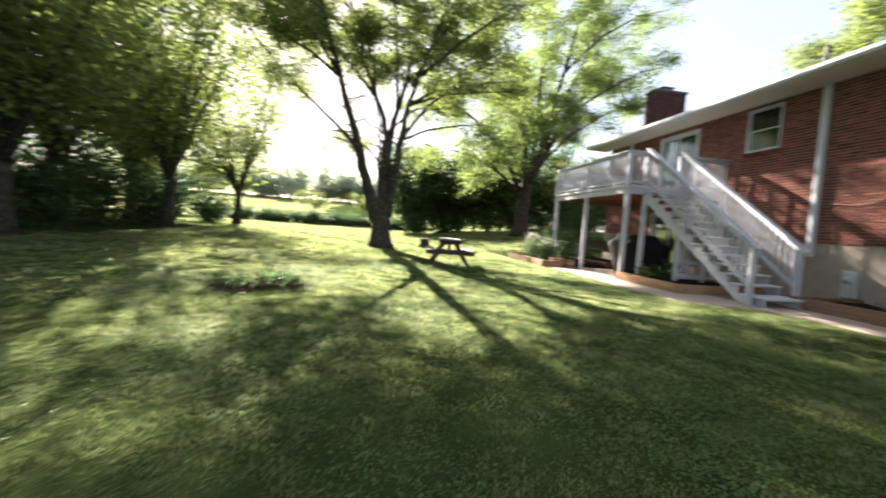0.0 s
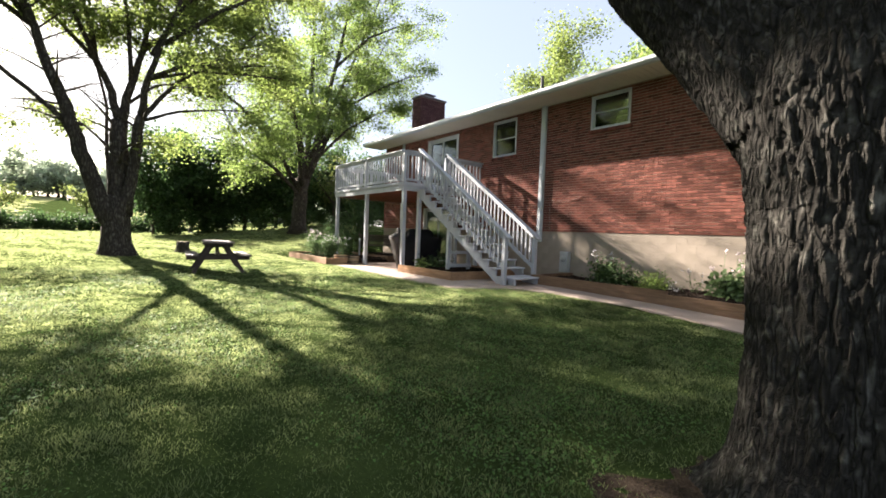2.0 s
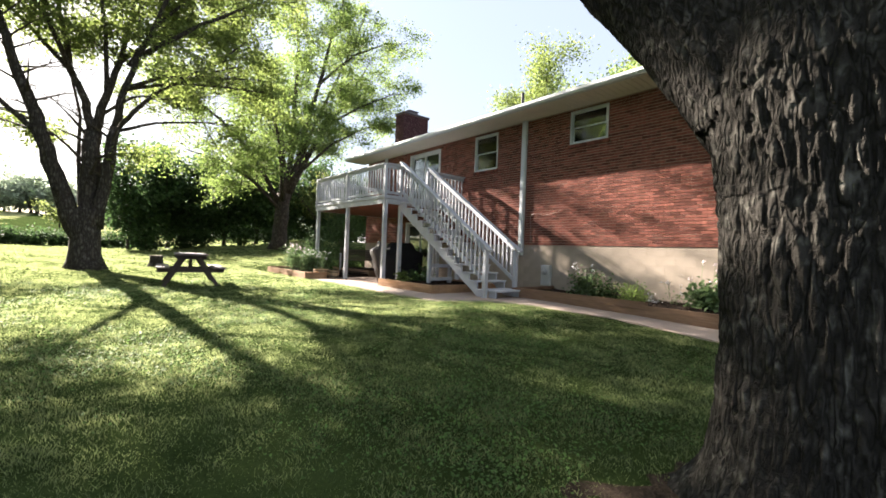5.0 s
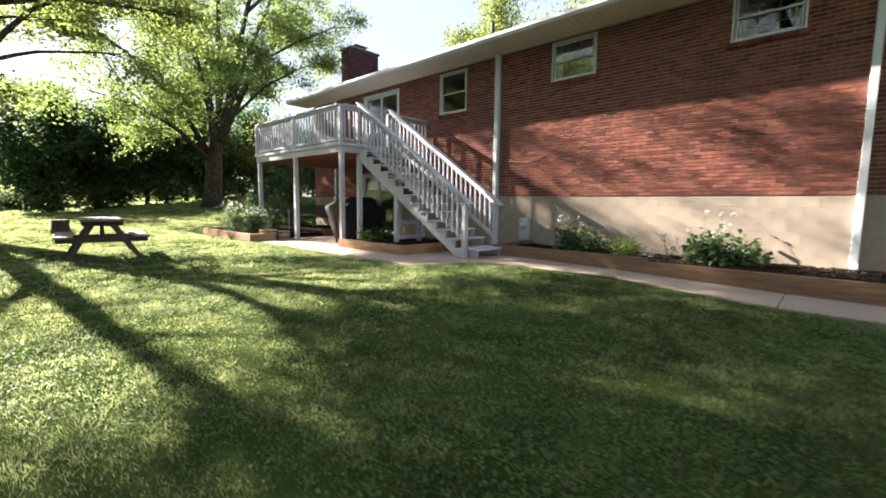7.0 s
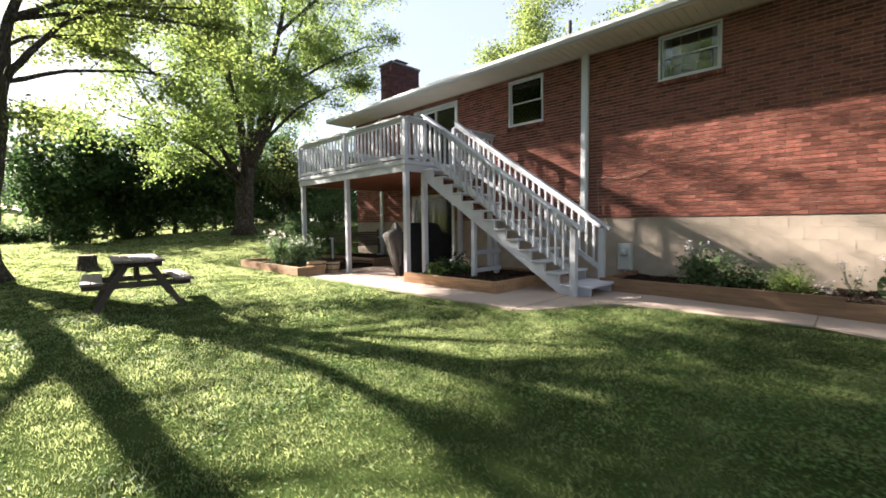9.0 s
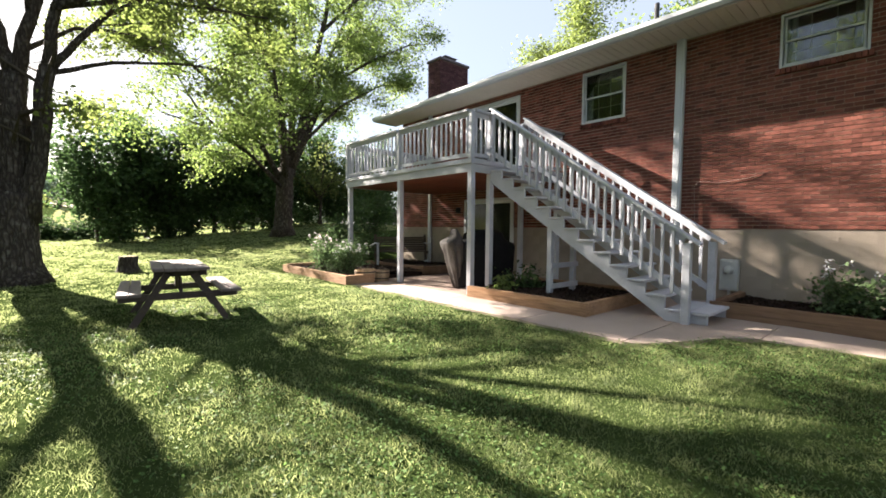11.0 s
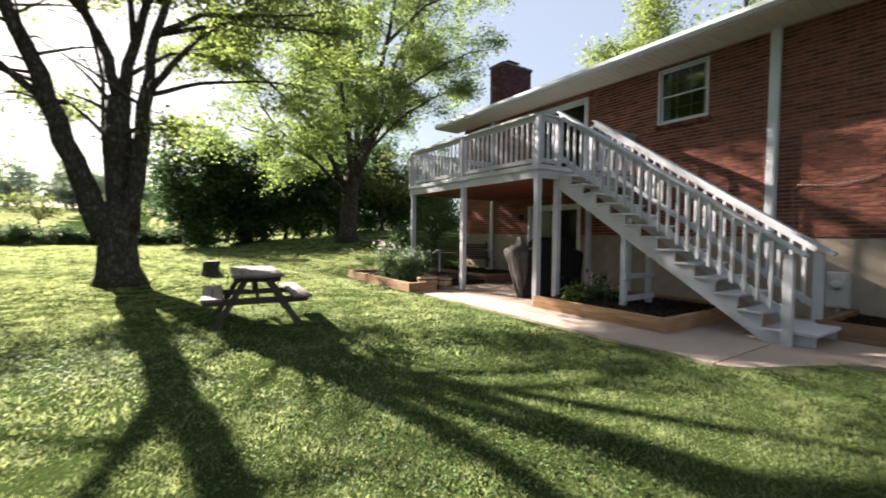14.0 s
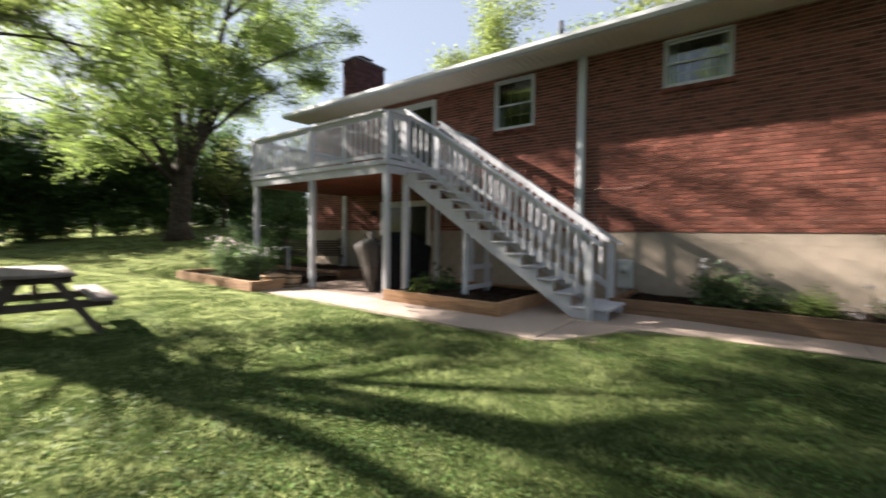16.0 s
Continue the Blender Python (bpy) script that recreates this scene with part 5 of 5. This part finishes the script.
GZ = float(ground_z(0.2, 17.45))
tree("maple_tree", "large maple with a forked trunk and spreading open crown",
     [([(0.18, 17.45, GZ), (0.15, 17.45, 0.9), (0.16, 17.46, 1.5), (0.2, 17.47, 2.1)], 0.40, 0.33),
      ([(0.08, 17.45, 1.2), (-0.38, 17.4, 2.34), (-0.7, 17.3, 3.36), (-1.06, 17.2, 4.6), (-1.36, 17.1, 5.4), (-1.7, 16.9, 6.6), (-2.5, 16.4, 9.0), (-3.0, 16.0, 11.0)], 0.28, 0.05),
      ([(-0.95, 17.25, 4.1), (-1.5, 17.0, 4.6), (-2.5, 16.8, 5.44), (-3.2, 16.6, 6.0), (-4.6, 16.2, 7.4), (-5.4, 15.9, 8.6)], 0.085, 0.02),
      ([(0.22, 17.5, 1.4), (0.18, 17.55, 2.92), (0.22, 17.6, 4.5)], 0.27, 0.22),
      ([(0.22, 17.6, 4.4), (-0.02, 17.8, 5.42), (-0.35, 18.0, 6.3), (-0.7, 18.4, 8.2), (-1.0, 18.9, 10.6), (-1.0, 19.2, 12.2)], 0.14, 0.03),
      ([(0.24, 17.6, 4.4), (0.48, 17.6, 5.66), (0.78, 17.6, 6.9), (1.1, 17.9, 9.0), (1.0, 18.4, 12.5)], 0.15, 0.03),
      ([(0.38, 17.4, 1.5), (0.58, 17.3, 3.23), (0.74, 17.2, 4.68)], 0.19, 0.14),
      ([(0.74, 17.2, 4.55), (1.17, 17.1, 5.24), (1.7, 17.0, 5.97), (2.95, 16.8, 6.9), (4.2, 16.5, 8.3)], 0.09, 0.025),
      ([(0.74, 17.2, 4.6), (0.9, 17.0, 5.87), (1.35, 16.8, 7.3), (2.0, 16.4, 9.2), (2.5, 16.0, 11.5)], 0.12, 0.03),
      ([(-0.3, 18.0, 6.2), (-0.9, 17.2, 7.4), (-1.6, 16.4, 8.2), (-3.0, 15.6, 8.8)], 0.08, 0.02),
      ([(0.85, 17.0, 5.8), (1.8, 16.6, 6.4), (2.9, 16.4, 6.6), (4.2, 16.2, 6.9)], 0.08, 0.02),
      ([(0.3, 17.7, 5.0), (1.2, 19.0, 6.2), (2.0, 20.2, 6.8), (2.6, 21.4, 7.2)], 0.06, 0.015),
      ([(-1.7, 16.9, 6.6), (-2.6, 17.4, 8.0), (-4.0, 17.8, 9.0), (-5.4, 18.2, 9.6)], 0.09, 0.02),
      ([(-0.35, 18.0, 6.3), (-1.4, 18.6, 7.6), (-2.8, 19.2, 9.0), (-3.8, 19.8, 10.6)], 0.08, 0.02),
      ([(0.78, 17.6, 6.9), (1.8, 18.2, 8.2), (3.2, 18.8, 9.4), (4.4, 19.2, 10.8)], 0.08, 0.02),
      ([(1.0, 17.0, 6.6), (1.6, 16.8, 8.0), (2.4, 17.2, 9.2), (3.0, 17.4, 10.6)], 0.08, 0.02),
      ([(0.5, 17.6, 5.8), (0.4, 17.2, 7.4), (0.2, 16.8, 9.0), (0.1, 16.6, 10.6)], 0.08, 0.02),
      ([(2.6, 16.9, 6.7), (3.3, 17.2, 7.4), (4.0, 17.6, 8.0), (4.8, 18.0, 8.4)], 0.05, 0.015),
      ([(1.3, 16.9, 7.0), (2.8, 16.6, 8.4), (4.0, 16.3, 9.3), (5.0, 16.1, 10.0)], 0.09, 0.02),
      ([(-0.7, 17.4, 4.2), (-1.2, 18.8, 4.5), (-1.9, 20.2, 4.9), (-2.6, 21.5, 5.2)], 0.06, 0.015),
      ([(-1.7, 16.9, 6.6), (-2.8, 17.4, 7.5), (-3.8, 17.6, 8.1), (-4.8, 17.8, 8.5)], 0.08, 0.02),
      ([(-2.0, 16.7, 7.4), (-2.8, 16.6, 8.0), (-3.6, 16.6, 8.4), (-4.4, 16.6, 8.7)], 0.07, 0.02),
      ([(0.74, 17.2, 4.55), (1.8, 17.4, 5.1), (3.0, 17.5, 5.4), (4.2, 17.6, 5.6)], 0.06, 0.015),
      ([(1.0, 17.0, 5.9), (2.2, 16.6, 6.3), (3.6, 16.4, 6.5), (4.8, 16.2, 6.6)], 0.06, 0.015),
      # two high limbs out of view, added to shade the thick tree's limb
      ([(-1.0, 18.4, 8.2), (-1.6, 18.0, 10.0), (-2.0, 17.7, 11.4), (-2.3, 17.5, 13.0)], 0.08, 0.02),
      ([(-1.6, 18.0, 9.6), (-2.4, 17.4, 10.4), (-2.8, 16.8, 11.2), (-3.0, 16.4, 12.2)], 0.06, 0.02),
      ([(-0.02, 17.7, 2.2), (-0.1, 17.9, 3.6), (-0.12, 18.1, 5.0), (-0.5, 18.8, 7.0), (-0.8, 19.8, 9.0)], 0.07, 0.02)],
     M_BARK, M_LEAF_A, 11, 0.108, 112, 11, 2.0, 0.24, 0.40, 16, 0.18, twig_tips=4, airy=(2.8, 6.8, 0.2, 0.0, 5.7, 0.5, -0.1))

GZ2 = float(ground_z(8.82, 25.9))
tree("shade_tree", "tall full crowned tree with bright yellow-green leaves",
     [([(8.82, 25.9, GZ2), (8.85, 25.9, 2.3), (9.0, 25.9, 4.3)], 0.45, 0.38),
      ([(8.95, 25.9, 3.9), (8.7, 25.8, 7.5), (7.5, 25.6, 10.0), (6.3, 25.4, 12.6), (5.0, 25.2, 16.0)], 0.22, 0.03),
      ([(9.1, 25.9, 4.0), (9.5, 26.2, 8.2), (9.63, 26.4, 11.1), (9.7, 26.6, 14.0), (9.4, 26.8, 18.0)], 0.22, 0.03),
      ([(9.2, 25.9, 4.0), (10.1, 25.7, 8.3), (10.9, 25.6, 11.9), (11.4, 25.4, 14.5), (12.0, 25.2, 17.0)], 0.22, 0.03),
      ([(9.2, 25.9, 4.1), (11.3, 26.0, 8.8), (13.4, 26.1, 11.3), (15.0, 26.2, 12.2)], 0.17, 0.03),
      ([(8.8, 25.9, 3.6), (7.2, 25.3, 6.0), (5.2, 24.8, 7.6), (3.4, 24.4, 8.6), (1.6, 24.2, 9.2)], 0.14, 0.02),
      ([(8.8, 25.8, 3.3), (7.0, 24.8, 4.6), (5.2, 24.2, 5.4), (3.6, 23.8, 5.6)], 0.1, 0.02),
      ([(8.9, 25.7, 3.8), (8.0, 23.8, 6.0), (7.2, 22.6, 8.0), (6.6, 21.8, 10.0)], 0.13, 0.02),
      ([(8.8, 25.9, 3.4), (7.4, 26.6, 5.0), (5.6, 27.2, 6.6), (4.0, 27.6, 9.5)], 0.13, 0.02),
      ([(8.9, 25.7, 6.0), (7.2, 24.4, 10.0), (5.6, 23.4, 13.5), (4.4, 22.6, 16.5)], 0.12, 0.02),
      ([(9.1, 26.0, 4.0), (9.4, 28.2, 7.0), (9.6, 29.6, 10.0), (9.8, 30.6, 12.6)], 0.15, 0.02),
      ([(9.2, 25.9, 4.3), (10.9, 25.8, 9.4), (12.6, 25.6, 13.6), (13.8, 25.4, 17.0)], 0.16, 0.02),
      ([(9.4, 26.0, 5.5), (11.8, 26.6, 9.0), (14.0, 27.0, 12.6), (15.4, 27.2, 15.0)], 0.13, 0.02),
      ([(10.7, 25.6, 11.2), (12.6, 24.8, 13.4), (14.6, 24.2, 14.6), (16.2, 23.8, 15.0)], 0.1, 0.02),
      ([(11.3, 26.0, 8.8), (13.4, 25.2, 10.4), (15.4, 24.6, 11.6), (16.8, 24.2, 12.0)], 0.09, 0.02),
      ([(9.2, 25.8, 5.0), (11.5, 25.2, 7.6), (13.6, 24.8, 9.0), (15.2, 24.4, 9.4)], 0.1, 0.02)],
     M_BARK, M_LEAF_B, 12, 0.13, 136, 8, 2.3, 0.32, 0.16, 12, 0.12, 0.12, twig_tips=4, airy=(0.5, 4.0, -1.2, 9.0, 30.0, 0.55, -0.8))


# ---- woods, hedge and distance ----
def woods():
    spots = [(-9.8, 13.1, 15, 7.5, 0.24), (-11.2, 17.0, 17, 9, 0.26), (-9.4, 21.0, 16, 8.5, 0.25), (-12.8, 24.5, 17, 9, 0.28), (-8.8, 28.5, 14, 11.0, 0.24),
             (-14.5, 14.5, 16, 8, 0.26), (-16.0, 20.0, 17, 9, 0.28), (-12.5, 9.5, 15, 8, 0.25), (-14.8, 29.5, 14, 8, 0.25), (-12.0, 5.0, 14, 8, 0.25)]
    for k, (x, y, h, w, r) in enumerate(spots):
        simple_tree("woodland_tree", "tall dense dark green tree at the lawn's edge", x, y, h, w, 100 + k, M_LEAF_A, 0.2, 26, 0.14, 7, r, "wood beside the lawn")
    for k, (x, y, w, t) in enumerate([(-10.8, 15.2, 3.4, 2.6), (-11.0, 18.8, 3.6, 3.0), (-10.8, 22.6, 3.4, 2.6), (-11.8, 26.0, 3.6, 3.0), (-12.2, 12.0, 3.2, 2.6),
                                      (-10.4, 28.6, 2.8, 2.0), (-12.0, 8.0, 3.4, 2.8), (-13.6, 20.5, 4.4, 5.0), (-13.8, 16.5, 4.4, 5.0), (-15.0, 12.0, 4.4, 5.0), (-15.5, 24.5, 4.4, 5.0), (-13.0, 28.0, 4.0, 4.0), (-16.0, 8.0, 4.4, 5.0)]):
        bush("underbrush", "dense dark underbrush below the trees", x, y, float(ground_z(x, y)) - 0.05, w, t, M_LEAF_C, 130 + k, 2600, 0.2, 30, group="underbrush")
    # dark thicket behind the shade tree
    for k in range(11):
        x = 2.2 + k * 1.75 + 0.4 * math.sin(k * 2.1)
        y = 33.5 + 1.2 * math.sin(k * 1.3) + 0.12 * k
        simple_tree("thicket_tree", "dark rounded tree in the boundary thicket", x, y, 3.0 if k == 8 else 7.6 + 1.3 * math.sin(k * 1.9), 3.0 if k == 8 else 4.6, 160 + k, M_LEAF_C, 0.24, 32, 0.1, 7, 0.12, "boundary thicket")
        bush("underbrush", "dense dark underbrush below the thicket", x + 0.8, y - 1.4, float(ground_z(x + 0.8, y - 1.4)) - 0.05, 2.8, 1.7, M_LEAF_C, 190 + k, 1600, 0.18, 22, group="underbrush")
    # low hedge along the field
    for k in range(22):
        x, y = -13.5 + k * 0.8, 39.0 + 0.5 * math.sin(k * 1.7) - 0.08 * k
        bush("hedge_bush", "low dark hedge bush along the field", x, y, float(ground_z(x, y)) - 0.03, 1.7, 1.05 + 0.3 * math.sin(k * 2.7), M_LEAF_C, 210 + k, 1300, 0.15, 20, group="field hedge")
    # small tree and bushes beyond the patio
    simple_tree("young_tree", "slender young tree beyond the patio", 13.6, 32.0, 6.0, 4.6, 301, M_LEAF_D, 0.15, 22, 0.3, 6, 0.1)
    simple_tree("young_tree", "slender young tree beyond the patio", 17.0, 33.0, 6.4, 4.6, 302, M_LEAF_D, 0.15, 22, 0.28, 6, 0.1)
    # trees beyond the roof
    simple_tree("roadside_tree", "tall leafy green tree behind the house roof", 26.5, 21.5, 17.4, 9.0, 311, M_LEAF_A, 0.18, 110, 0.3, 9, 0.3, "trees behind the house", 10, 0.6)
    simple_tree("roadside_tree", "broad yellow-green tree behind the house roof", 25.0, 13.0, 16.8, 10.0, 312, M_LEAF_B, 0.18, 110, 0.3, 9, 0.3, "trees behind the house", 10, 0.6)
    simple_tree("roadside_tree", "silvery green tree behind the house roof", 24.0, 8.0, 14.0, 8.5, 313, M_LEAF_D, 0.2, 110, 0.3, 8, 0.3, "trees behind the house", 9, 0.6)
    # far trees across the field, paled by haze put into their leaf colour
    rng = np.random.default_rng(61)
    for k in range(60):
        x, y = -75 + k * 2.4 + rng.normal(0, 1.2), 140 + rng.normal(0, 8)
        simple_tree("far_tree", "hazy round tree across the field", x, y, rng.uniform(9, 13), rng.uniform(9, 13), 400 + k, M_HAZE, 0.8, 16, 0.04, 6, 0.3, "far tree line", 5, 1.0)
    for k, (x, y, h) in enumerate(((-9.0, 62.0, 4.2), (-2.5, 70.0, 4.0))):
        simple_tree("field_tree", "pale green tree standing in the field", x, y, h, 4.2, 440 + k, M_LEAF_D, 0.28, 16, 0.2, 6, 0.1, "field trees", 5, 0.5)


woods()
build_grass()
build_clover()
